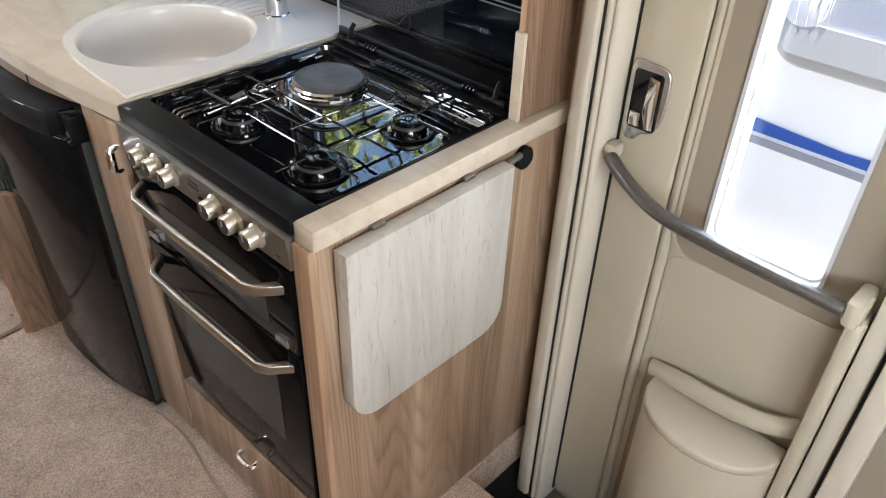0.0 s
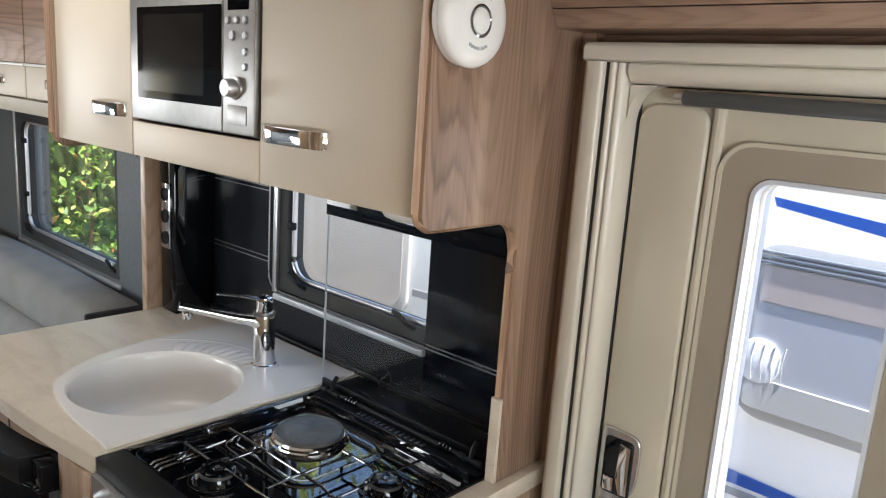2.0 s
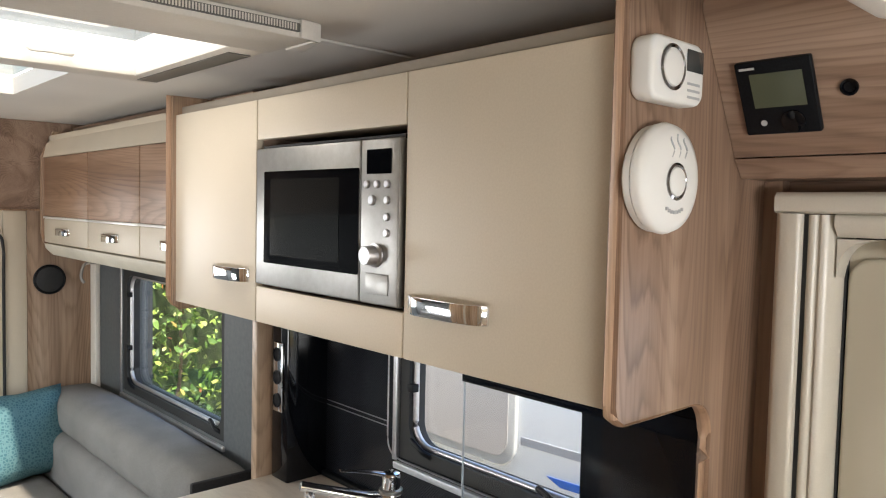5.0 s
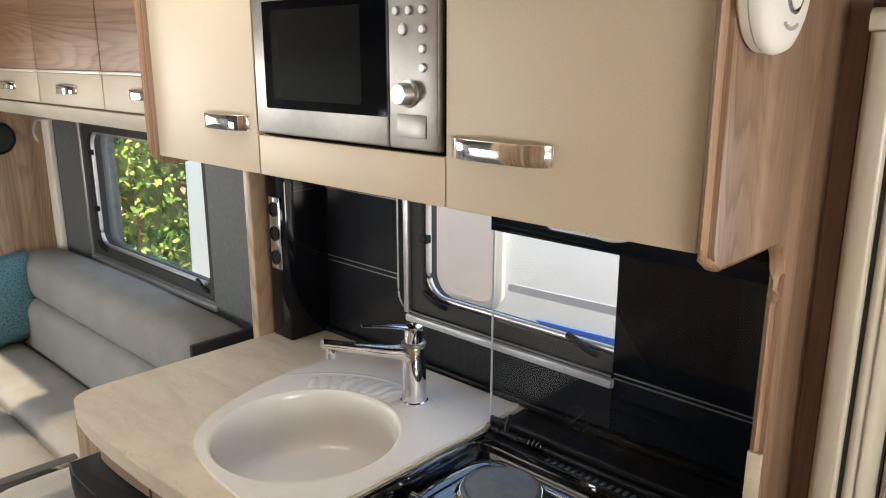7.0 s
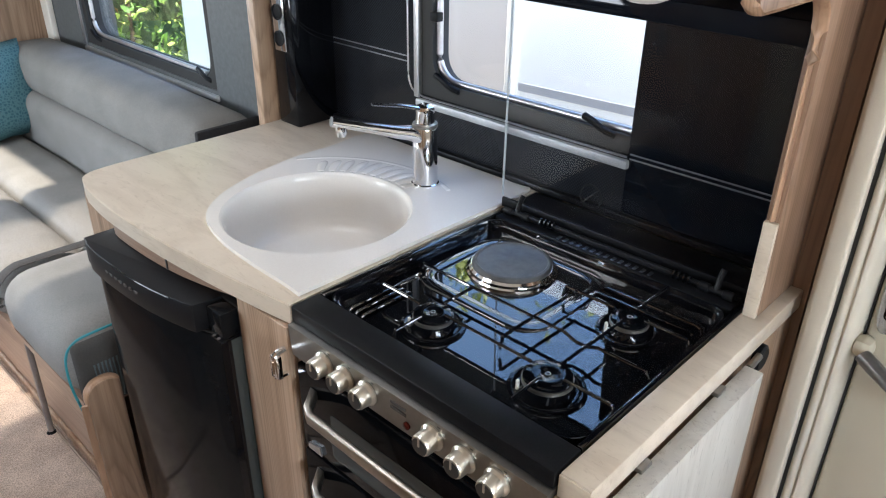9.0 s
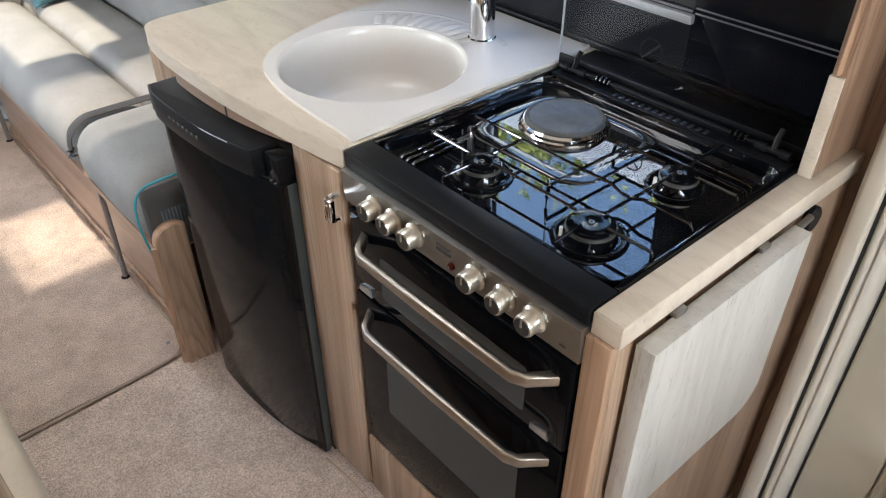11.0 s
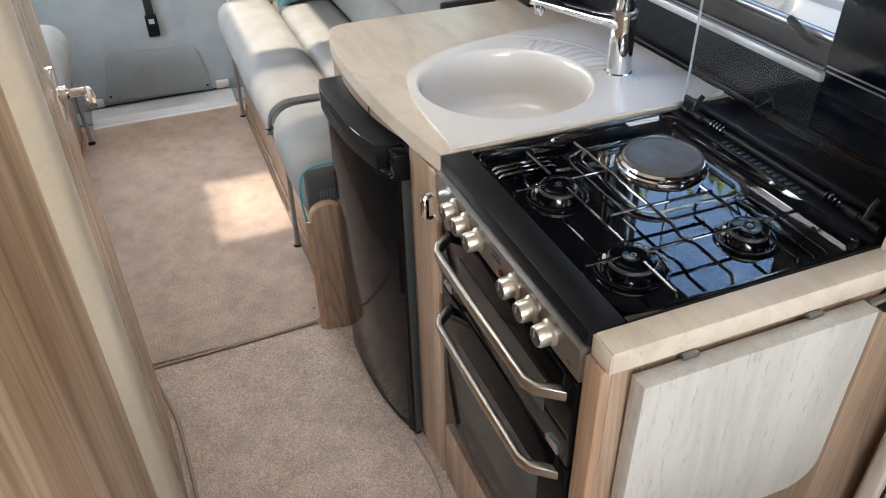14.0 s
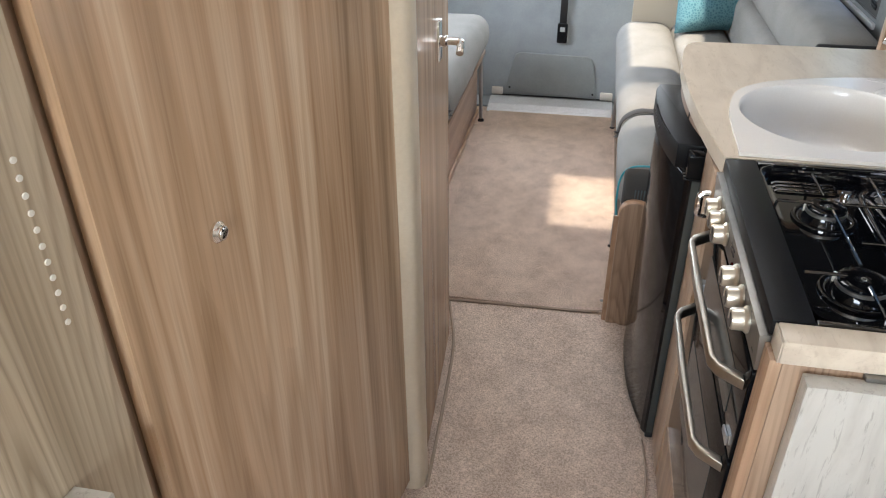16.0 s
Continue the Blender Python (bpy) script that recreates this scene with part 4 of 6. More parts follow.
# wooden upright beside the door, with the alarms
end = thing("cabinet_end_panel", (0.95, 0.737, 0.9), "shaped wooden end panel between kitchen and door", "panel")
curve = flat_line([(0.890, 1.371), (0.922, 1.368), (0.944, 1.352), (0.954, 1.325), (0.953, 1.28)], 4)
shape = [(0.722, 1.885), (0.722, 1.395), (0.728, 1.379), (0.742, 1.372)] + curve + [(0.953, 0.9005), (1.119, 0.9005), (1.119, 1.943), (0.86, 1.943), (0.722, 1.89)]
part("board", prism(shape, 1, 0.7265, 0.7465, 0.001), wood_end, end)
part("edge_band", tube([(0.7205, 0.7365, 1.885), (0.7205, 0.7365, 1.398), (0.726, 0.7365, 1.381), (0.742, 0.7365, 1.3705), (0.80, 0.7365, 1.3695), (0.89, 0.7365, 1.3695)] + [(x - 0.001, 0.7365, z - 0.001) for x, z in curve] + [(0.9515, 0.7365, 1.06)], 0.0105, 8, flat=0.3), wood_edge, end, "light edge band", 60)
part("upstand", box(0.944, 0.9525, 0.7265, 0.7465, 0.9005, 1.058, 0.0015), worktop_mat, end, "stone-look upstand")
co = thing("carbon_monoxide_alarm", (0.81, 0.71, 1.795), "white carbon monoxide alarm on the wooden panel", "alarm")
part("case", prism(rounded(0.724, 0.842, 1.757, 1.832, 0.018), 1, 0.696, 0.7262, 0.006, seg=3), white_plastic, co, angle=50)
part("ring", lathe([(0.0255, 0), (0.027, 0.002), (0.0245, 0.0035), (0.0225, 0.002)], (0.768, 0.6962, 1.797), (0, -1, 0), 28, cap=False), dark_chrome, co, "dark chrome ring")
part("button", lathe([(0.0215, 0), (0.021, 0.003), (0.016, 0.0045), (0.0005, 0.005)], (0.768, 0.6962, 1.797), (0, -1, 0), 28), white_plastic, co)
part("display", box(0.799, 0.836, 0.6945, 0.6958, 1.797, 1.823, 0.0005), material("alarm_display", (0.05, 0.052, 0.05), 0.25), co, "dark grey display")
for k in range(3):
    part("legend_bar", box(0.802, 0.830, 0.6952, 0.6959, 1.765 + 0.008 * k, 1.768 + 0.008 * k), soft_grey, co)
sm = thing("smoke_alarm", (0.815, 0.71, 1.668), "round white smoke alarm on the wooden panel", "alarm")
part("base", lathe([(0.060, 0), (0.064, 0.004), (0.065, 0.013), (0.061, 0.0135)], (0.777, 0.7262, 1.668), (0, -1, 0), 40), white_plastic, sm)
part("cover", lathe([(0.0655, 0.0145), (0.0665, 0.020), (0.063, 0.028), (0.050, 0.034), (0.026, 0.037), (0.0005, 0.0375)], (0.777, 0.7262, 1.668), (0, -1, 0), 40), white_plastic, sm, angle=60)
part("ring", lathe([(0.0215, 0.0366), (0.0222, 0.0385), (0.0195, 0.0398), (0.0176, 0.0375)], (0.774, 0.7262, 1.664), (0, -1, 0), 28, cap=False), dark_chrome, sm, "dark chrome ring")
part("button", lathe([(0.0172, 0.0368), (0.0168, 0.0395), (0.012, 0.041), (0.0005, 0.0412)], (0.774, 0.7262, 1.664), (0, -1, 0), 28), white_plastic, sm)
for k in range(3):
    x = 0.766 + 0.014 * k
    part("smoke_mark", tube(arc([(x - 0.002, 0.690, 1.692), (x + 0.003, 0.690, 1.702), (x - 0.003, 0.691, 1.712), (x, 0.693, 1.720 - 0.004 * abs(k - 1))], 4), 0.0011, 6), soft_grey, sm)
for k in range(7):
    a = radians(-118 + 9 * k)
    c = Vector((0.774 + 0.036 * math.cos(a), 0.6895, 1.664 + 0.036 * math.sin(a)))
    part("lettering_bar", box(c.x - 0.0018, c.x + 0.0018, c.y - 0.0006, c.y + 0.0015, c.z - 0.002, c.z + 0.002), soft_grey, sm)
for k in range(26):
    a = 2 * math.pi * k / 26
    part("vent_rib", tube([(0.777 + 0.0635 * math.cos(a), 0.7125, 1.668 + 0.0635 * math.sin(a)), (0.777 + 0.0635 * math.cos(a), 0.7115, 1.668 + 0.0635 * math.sin(a))], 0.002, 5), soft_grey, sm)

# ---- entrance door and fascia above it ----
fr = thing("door_frame", (1.08, 0.38, -0.16), "cream moulded frame round the entrance door", "door frame", "", "structure")
part("outer_jamb", prism([(1.036, 0.6490), (1.031, 0.6510), (1.030, 0.656), (1.030, 0.675), (1.036, 0.684), (1.1195, 0.690), (1.1195, 0.6490)], 2, -0.16, 1.6305), frame_white, fr, angle=60)
part("seal_gap", box(1.0415, 1.1195, 0.6428, 0.6487, -0.16, 1.630), rubber, fr, "black rubber seal")
part("inner_jamb", prism([(1.1195, 0.6425), (1.041, 0.6425), (1.036, 0.639), (1.035, 0.635), (1.036, 0.631), (1.0415, 0.6285), (1.0415, 0.6265), (1.037, 0.624), (1.037, 0.619), (1.045, 0.613), (1.060, 0.609), (1.1195, 0.608)], 2, -0.16, 1.6295), frame_white, fr, angle=60)
part("inner_seal", box(1.0830, 1.0915, 0.6050, 0.6077, -0.14, 1.5975), rubber, fr, "black rubber seal")
part("head", prism([(1.1195, 1.631), (1.036, 1.631), (1.030, 1.634), (1.030, 1.652), (1.036, 1.660), (1.1195, 1.660)], 1, 0.04, 0.686), frame_white, fr, angle=60)
part("inner_head", prism([(1.1195, 1.6305), (1.040, 1.6305), (1.036, 1.626), (1.036, 1.615), (1.050, 1.600), (1.1195, 1.598)], 1, 0.08, 0.6075), frame_white, fr, angle=60)
part("outer_jamb", box(1.030, 1.1195, 0.040, 0.078, -0.16, 1.6305, 0.004), frame_white, fr)
part("seal_gap", box(1.052, 1.1195, 0.0785, 0.085, -0.16, 1.5975), rubber, fr, "black rubber seal")
part("inner_jamb", box(1.043, 1.1195, 0.0855, 0.118, -0.16, 1.5975, 0.006), frame_white, fr)
part("corner_fillet", prism([(0.6075, 1.5975), (0.6075, 1.545)] + flat_line([(0.6075, 1.545), (0.602, 1.572), (0.587, 1.590), (0.559, 1.5975)], 4)[1:], 0, 1.050, 1.085), frame_white, fr)
leaf = thing("door_1", (1.10, 0.38, -0.15), "closed beige entrance door with window and grab rail", "door", "", "structure")
gy0, gy1, gz0, gz1 = 0.207, 0.406, 0.742, 1.472
b = bmesh.new()
for y0, y1, z0, z1 in ((0.119, gy0, -0.15, 1.596), (gy1, 0.633, -0.15, 1.596), (gy0, gy1, -0.15, gz0), (gy0, gy1, gz1, 1.596)):
    box(1.092, 1.155, y0, y1, z0, z1, bm=b)
part("panel", b, beige, leaf)
b = box(1.121, 1.155, 0.1155, 0.6445, 1.5965, 1.6245)
box(1.121, 1.155, 0.6335, 0.6445, -0.15, 1.596, bm=b)
box(1.121, 1.155, 0.1155, 0.1185, -0.15, 1.596, bm=b)
part("weather_seal", b, rubber, leaf, "black rubber seal")
part("lock_panel", prism(rounded(0.486, 0.6035, -0.14, 1.572, 0.032), 0, 1.080, 1.0918, 0.006), beige, leaf, angle=60)
part("ridge", tube([(1.088, 0.474, -0.14), (1.088, 0.474, 0.7), (1.088, 0.474, 1.59)], 0.010, 10), beige, leaf)


def ring_plate(outer, inner, x0, x1):
    b = bmesh.new()
    n = len(outer)
    rings = [[b.verts.new((x, p, q)) for p, q in lp] for lp, x in ((outer, x1), (outer, x0), (inner, x0), (inner, x1))]
    for ra, rb in zip(rings, rings[1:] + rings[:1]):
        for k in range(n):
            b.faces.new((ra[k], ra[(k + 1) % n], rb[(k + 1) % n], rb[k]))
    bmesh.ops.recalc_face_normals(b, faces=b.faces[:])
    return b


part("window_surround", ring_plate(rounded(0.128, 0.458, 0.700, 1.520, 0.045), rounded(gy0 - 0.005, gy1 + 0.005, gz0 - 0.005, gz1 + 0.005, 0.03), 1.083, 1.0915), beige_dark, leaf, "taupe window surround", 60)
part("surround_bead", ring_plate(rounded(0.122, 0.464, 0.694, 1.526, 0.05), rounded(0.1285, 0.4575, 0.7005, 1.5195, 0.044), 1.079, 1.0915), beige, leaf, "", 60)
lining_grey = speckled("window_lining_grey", (0.50, 0.51, 0.54), (0.55, 0.56, 0.59), 300, 0.35, big=2)
win = part("window_frame", ring_plate(rounded(gy0 - 0.0045, gy1 + 0.0045, gz0 - 0.0045, gz1 + 0.0045, 0.03), rounded(gy0 + 0.002, gy1 - 0.002, gz0 + 0.002, gz1 - 0.002, 0.026), 1.079, 1.150), lining_grey, leaf, "pale grey window lining", 60)
part("lining_bead", ring_plate(rounded(gy0 + 0.0022, gy1 - 0.0022, gz0 + 0.0022, gz1 - 0.0022, 0.026), rounded(gy0 + 0.006, gy1 - 0.006, gz0 + 0.006, gz1 - 0.006, 0.022), 1.108, 1.116), white_plastic, win, "", 60)
pane(part("pane", prism(rounded(gy0 + 0.0055, gy1 - 0.0055, gz0 + 0.0055, gz1 - 0.0055, 0.022), 0, 1.140, 1.144), door_glass, win, "bluish acrylic pane"))
part("lower_moulding", ring_plate(rounded(0.128, 0.462, -0.13, 0.690, 0.03), rounded(0.142, 0.448, -0.116, 0.676, 0.025), 1.0893, 1.0915), beige, leaf, "", 60)
shape = [(0.597, 0.992), (0.592, 1.022), (0.560, 1.024), (0.530, 1.018), (0.523, 0.992), (0.526, 0.932), (0.540, 0.905), (0.560, 0.896), (0.572, 0.882), (0.591, 0.886), (0.597, 0.925), (0.597, 0.992)]
latch_metal = speckled("bright_latch_metal", (0.56, 0.56, 0.57), (0.62, 0.62, 0.63), 90, 0.25, 0, 0.9)
latch = part("latch_plate", prism(flat_line(shape, 3)[:-1], 0, 1.072, 1.0798, 0.003), latch_metal, leaf, "bright metal latch plate", 60)
part("latch_recess", prism(rounded(0.534, 0.588, 0.906, 1.010, 0.008), 0, 1.0712, 1.0719), black_gloss, latch, "black latch recess")
part("latch_handle", prism([(0.539, 1.000), (0.558, 1.004), (0.561, 0.940), (0.552, 0.910), (0.538, 0.912)], 0, 1.067, 1.0711, 0.0015), chrome, latch, "chrome pull lever")
part("lock_button", box(1.068, 1.0711, 0.564, 0.584, 0.910, 0.936, 0.002), chrome, latch)
part("latch_seam", tube(arc([(1.0795, 0.628, 0.885), (1.0795, 0.618, 0.872), (1.0795, 0.598, 0.852), (1.0795, 0.592, 0.846)], 4), 0.0014, 6), rubber, leaf)
rail = part("grab_rail", tube(arc([(1.046, 0.592, 0.850), (1.020, 0.545, 0.838), (1.002, 0.487, 0.823), (0.996, 0.432, 0.813), (0.998, 0.34, 0.805), (1.004, 0.24, 0.797), (1.012, 0.155, 0.789)], 5), 0.0135, 14, flat=0.85), speckled("grab_rail_metal", (0.20, 0.20, 0.205), (0.24, 0.24, 0.245), 90, 0.28, 0, 0.9), leaf, "dark satin metal grab rail")
part("rail_mount", box(1.044, 1.080, 0.583, 0.613, 0.840, 0.874, 0.013), beige, rail)
part("rail_mount", box(1.006, 1.082, 0.128, 0.154, 0.762, 0.808, 0.009), beige, rail)
part("hinge_column", box(1.030, 1.0915, 0.121, 0.147, -0.13, 0.7615, 0.008), beige, leaf)
lid_beige = speckled("bin_lid_plastic", (0.50, 0.44, 0.35), (0.53, 0.47, 0.375), 700, 0.42, 0.0002, big=2)
half = [(1.0755, 0.147), (1.0755, 0.421)] + [(1.0755 - 0.125 * math.sin(math.pi * k / 14) ** 0.8, 0.284 + 0.137 * math.cos(math.pi * k / 14)) for k in range(1, 14)]
bin_ = part("waste_bin", prism(half, 2, -0.12, 0.400, 0.003), beige, leaf, "moulded beige waste bin")
part("bin_lid", prism([(x - 0.004 * (x < 1.07), y) for x, y in half], 2, 0.4015, 0.4220, 0.006), lid_beige, bin_, "greyish beige bin lid", 50)
part("bin_lip", tapered(arc([(1.084, 0.432, 0.418), (1.070, 0.37, 0.437), (1.062, 0.29, 0.447), (1.066, 0.21, 0.456), (1.082, 0.150, 0.470)], 6), [0.016] * 25, 12, 1.35), beige, leaf, "moulded lip above the bin")
screen = thing("door_screen_bar", (1.06, 0.36, 1.59), "dark grey roller flyscreen bar at the door head", "flyscreen")
part("bar", tube([(1.058, 0.520, 1.5825), (1.058, 0.30, 1.579), (1.058, 0.119, 1.577)], 0.0115, 12), screen_grey, screen)
part("end_cap", tube([(1.058, 0.535, 1.5828), (1.058, 0.521, 1.5826)], 0.007, 10), alu, screen)

fas = thing("control_fascia", (1.0, 0.25, 1.67), "sloping wooden fascia panel above the door", "panel")
part("slope", prism([(0.885, 1.8885), (0.987, 1.7065), (1.0, 1.7065), (1.0, 1.943), (0.885, 1.943)], 1, -0.45, 0.7255), wood_y, fas)
part("lower_rail", prism([(0.988, 1.7045), (1.010, 1.678), (1.1195, 1.678), (1.1195, 1.7045)], 1, -0.45, 0.7255), wood_y, fas)
part("soffit", box(1.108, 1.1195, 0.04, 0.7255, 1.6605, 1.6775), wood_y, fas)
part("return", box(1.085, 1.1195, 0.699, 0.726, -0.10, 1.6775), wood_end, fas)
PX, PY = Vector((0, -1, 0)), Vector((-0.489, 0, 0.872)).normalized()
PZ = PX.cross(PY)


def on_slope(name, y, z, label, category):
    ob = new(name)
    ob.empty_display_size = 0.03
    x = 0.885 + (1.8885 - z) * (0.987 - 0.885) / (1.8885 - 1.7065)
    at = Vector((x, y, z)) + PZ * 0.0006
    ob.matrix_world = Matrix(((PX.x, PY.x, PZ.x, at.x), (PX.y, PY.y, PZ.y, at.y), (PX.z, PY.z, PZ.z, at.z), (0, 0, 0, 1)))
    return tagged(ob, label, category)


def local_part(name, bm, mat, parent, label="", angle=50):
    ob = finish(name, bm, mat, Vector((0, 0, 0)), angle)
    ob.parent = parent
    return tagged(ob, label)


def lettering(text, size, x, y, z, parent, mat):
    cu = bpy.data.curves.new("lettering", "FONT")
    cu.body, cu.size, cu.align_x, cu.align_y, cu.extrude = text, size, "CENTER", "CENTER", 0.0001
    cu.space_line = 0.85
    tmp = bpy.data.objects.new("lettering", cu)
    me = bpy.data.meshes.new_from_object(tmp)
    bpy.data.objects.remove(tmp)
    me.transform(Matrix.Translation((x, y, z)))
    me.materials.clear()
    me.materials.append(mat)
    ob = new("lettering", me)
    ob.parent = parent
    return ob


heat = on_slope("heating_control", 0.648, 1.781, "black heating control with a grey display", "control")
local_part("case", prism(rounded(-0.048, 0.048, -0.050, 0.050, 0.003), 2, 0, 0.008, 0.0015), black_satin, heat)
local_part("display", box(-0.030, 0.036, -0.012, 0.034, 0.0082, 0.0092), lcd, heat, "grey-green display")
local_part("knob", lathe([(0.015, 0.0082), (0.015, 0.0105), (0.0125, 0.0115), (0.001, 0.0115)], (0.016, -0.033, 0), n=28), black_gloss, heat)
local_part("button", lathe([(0.004, 0.0082), (0.004, 0.0095), (0.0005, 0.0096)], (-0.022, -0.033, 0), n=14), soft_grey, heat)
local_part("logo_bar", box(-0.042, -0.022, 0.040, 0.043, 0.0082, 0.0086), pale_ink, heat)
hole = on_slope("fascia_socket", 0.564, 1.783, "small round black socket in the fascia", "socket")
local_part("ring", lathe([(0.0105, 0), (0.0105, 0.003), (0.008, 0.0035), (0.0065, 0.001), (0.0005, 0.001)], (0, 0, 0), n=24), black_gloss, hole)
ctl = on_slope("control_console", 0.389, 1.779, "black control panel with gauges and round buttons", "console")
local_part("case", prism(rounded(-0.124, 0.124, -0.043, 0.043, 0.0425, 10), 2, 0, 0.006, 0.002), black_satin, ctl)
panel_grey = material("panel_print_grey", (0.042, 0.049, 0.053), 0.3)
local_part("face", prism(rounded(-0.116, 0.116, -0.036, 0.036, 0.0355, 10), 2, 0.0062, 0.0068), panel_grey, ctl, "dark grey printed face")
gauge_dark = material("gauge_print_dark", (0.016, 0.018, 0.020), 0.3, 0, 0.3)
for cx, cy, r in ((-0.087, -0.003, 0.0275), (0.077, -0.001, 0.029)):
    local_part("gauge_face", lathe([(r, 0.0066), (r, 0.0071), (0.0005, 0.0071)], (cx, cy, 0), n=36), gauge_dark, ctl, "dark round gauge face")
    local_part("gauge_rim", lathe([(r + 0.0008, 0.0067), (r + 0.0008, 0.0074), (r - 0.0002, 0.0074), (r - 0.0002, 0.0072)], (cx, cy, 0), n=36, cap=False), panel_grey, ctl)
for cx, cy in ((-0.063, 0.011), (0.046, 0.012)):
    local_part("tank_gauge", lathe([(0.0185, 0.0066), (0.0185, 0.0074), (0.0005, 0.0074)], (cx, cy, 0), n=32), gauge_dark, ctl, "dark round tank gauge")
local_part("display", prism(rounded(-0.050, 0.029, -0.012, 0.019, 0.002), 2, 0.0073, 0.0079), material("panel_lcd", (0.036, 0.040, 0.044), 0.2), ctl, "dark grey display")
local_part("vehicle_mark", prism([(-0.024, -0.004), (0.010, -0.004), (0.014, 0.002), (0.008, 0.009), (-0.026, 0.009)], 2, 0.0080, 0.0083), material("panel_mark", (0.085, 0.09, 0.095), 0.3), ctl)
for cx, cy, r, ring, words in ((-0.087, -0.003, 0.0095, 1, "LEISURE\nBATTERY"), (-0.063, 0.011, 0.0135, 0, "FRESH\nWATER"), (-0.037, 0.0165, 0.0095, 1, "AWNING\nLIGHT"), (0.046, 0.012, 0.0135, 0, "WASTE\nWATER"),
                               (0.076, -0.001, 0.0115, 1, "VEHICLE\nBATTERY"), (-0.053, -0.021, 0.009, 1, "FROST\nPROTECT"), (-0.033, -0.021, 0.009, 1, "WATER\nPUMP"), (-0.0085, -0.019, 0.0105, 1, "POWER"),
                               (0.018, -0.021, 0.0095, 1, "VIEW\nLEVELS"), (0.040, -0.021, 0.0095, 1, "CABIN\nLIGHTS")):
    button = local_part("button", lathe([(r, 0.0070), (r, 0.0090), (r - 0.001, 0.0096), (0.0005, 0.0096)], (cx, cy, 0), n=28), black_satin, ctl)
    if ring:
        local_part("button_ring", lathe([(r - 0.0005, 0.0097), (r - 0.0005, 0.0101), (r - 0.0014, 0.0101), (r - 0.0014, 0.0097)], (cx, cy, 0), n=28, cap=False), pale_ink, button)
    lettering(words, 0.0039 if r < 0.0105 else 0.0046, cx, cy, 0.0099, button, pale_ink)
gauge_grey = material("gauge_mark_grey", (0.14, 0.145, 0.15), 0.4)
for cx, s in ((-0.087, 1), (0.077, -1)):
    for k in range(10):
        a = radians(90 + s * (25 + 29 * k))
        local_part("gauge_mark", lathe([(0.0015, 0.0072), (0.0015, 0.0078), (0.0003, 0.0078)], (cx + 0.0205 * math.cos(a), -0.002 + 0.0205 * math.sin(a), 0), n=8), gauge_grey, ctl)

# ---- ceiling fittings ----


def dished(b, cx, cy, dx, dy, ra, rb, depth):
    """Press an oval finger hold into the underside of a moulding."""
    b.faces.ensure_lookup_table()
    f = max((f for f in b.faces if f.normal.z < -0.99), key=lambda q: q.calc_area())
    z, edges = f.verts[0].co.z, f.edges[:]
    bmesh.ops.delete(b, geom=[f], context="FACES_ONLY")
    u = Vector((dx, dy, 0)).normalized()
    w = Vector((-u.y, u.x, 0))
    rings = []
    for s, up in ((1.0, 0.0), (0.95, 0.003), (0.80, 0.75 * depth), (0.45, depth)):
        rings.append([b.verts.new(Vector((cx, cy, z + up)) + s * (u * ra * math.cos(2 * math.pi * k / 28) + w * rb * math.sin(2 * math.pi * k / 28))) for k in range(28)])
    edges += [b.edges.new((rings[0][k], rings[0][(k + 1) % 28])) for k in range(28)]
    bmesh.ops.triangle_fill(b, use_beauty=True, edges=edges, normal=(0, 0, -1))
    for a, c in zip(rings, rings[1:]):
        for k in range(28):
            b.faces.new((a[k], a[(k + 1) % 28], c[(k + 1) % 28], c[k]))
    b.faces.new(rings[-1])
    bmesh.ops.recalc_face_normals(b, faces=b.faces[:])
    return b


hood = thing("ceiling_panel", (0.3, 0.05, 1.80), "white moulded ceiling locker panel above the entrance", "ceiling panel")
b = prism([(0.20, 0.466), (0.715, 0.471), (0.735, 0.462), (0.748, 0.44), (0.772, 0.356), (0.20, 0.356)], 2, 1.802, 1.9445, 0.016, seg=4)
part("front_section", dished(b, 0.650, 0.420, 0.11, -0.03, 0.060, 0.019, 0.014), off_white, hood, angle=60)
part("groove", box(0.20, 0.772, 0.3475, 0.3555, 1.808, 1.9445), off_white, hood)
b = prism([(0.20, 0.347), (0.764, 0.347), (0.786, 0.24), (0.80, 0.0), (0.80, -0.40), (0.20, -0.40)], 2, 1.800, 1.9445, 0.014, seg=4)
part("rear_section", dished(b, 0.570, 0.318, 0.1, -0.03, 0.030, 0.011, 0.008), off_white, hood, angle=60)
rl = thing("rooflight", (0.3, 1.7, 1.88), "cream rooflight surround with a ribbed edge strip", "rooflight")
x0, x1, y0, y1 = SKY
part("flange", box(-0.06, 0.700, 1.352, y0 + 0.012, 1.912, 1.9445, 0.006), off_white, rl)
part("flange", box(-0.06, 0.700, y1 - 0.008, 2.06, 1.914, 1.9445, 0.006), off_white, rl)
part("flange", box(x1 - 0.004, 0.700, y0 + 0.0125, y1 - 0.0085, 1.914, 1.9445, 0.006), off_white, rl)
part("flange", box(-0.061, x0 + 0.004, y0 + 0.0125, y1 - 0.0085, 1.914, 1.9445, 0.006), off_white, rl)
part("end_cap", prism([(0.668, 1.344), (0.712, 1.352), (0.738, 1.452), (0.701, 1.452), (0.701, 1.3515), (0.668, 1.3515)], 2, 1.911, 1.9445, 0.003), off_white, rl)
part("blind_slot", box(0.642, 0.688, y0 + 0.06, y1 + 0.03, 1.9118, 1.9138), dark_tube, rl, "dark blind slot")
part("strip_back", box(-0.05, 0.667, 1.346, 1.3515, 1.922, 1.936), dark_tube, rl)
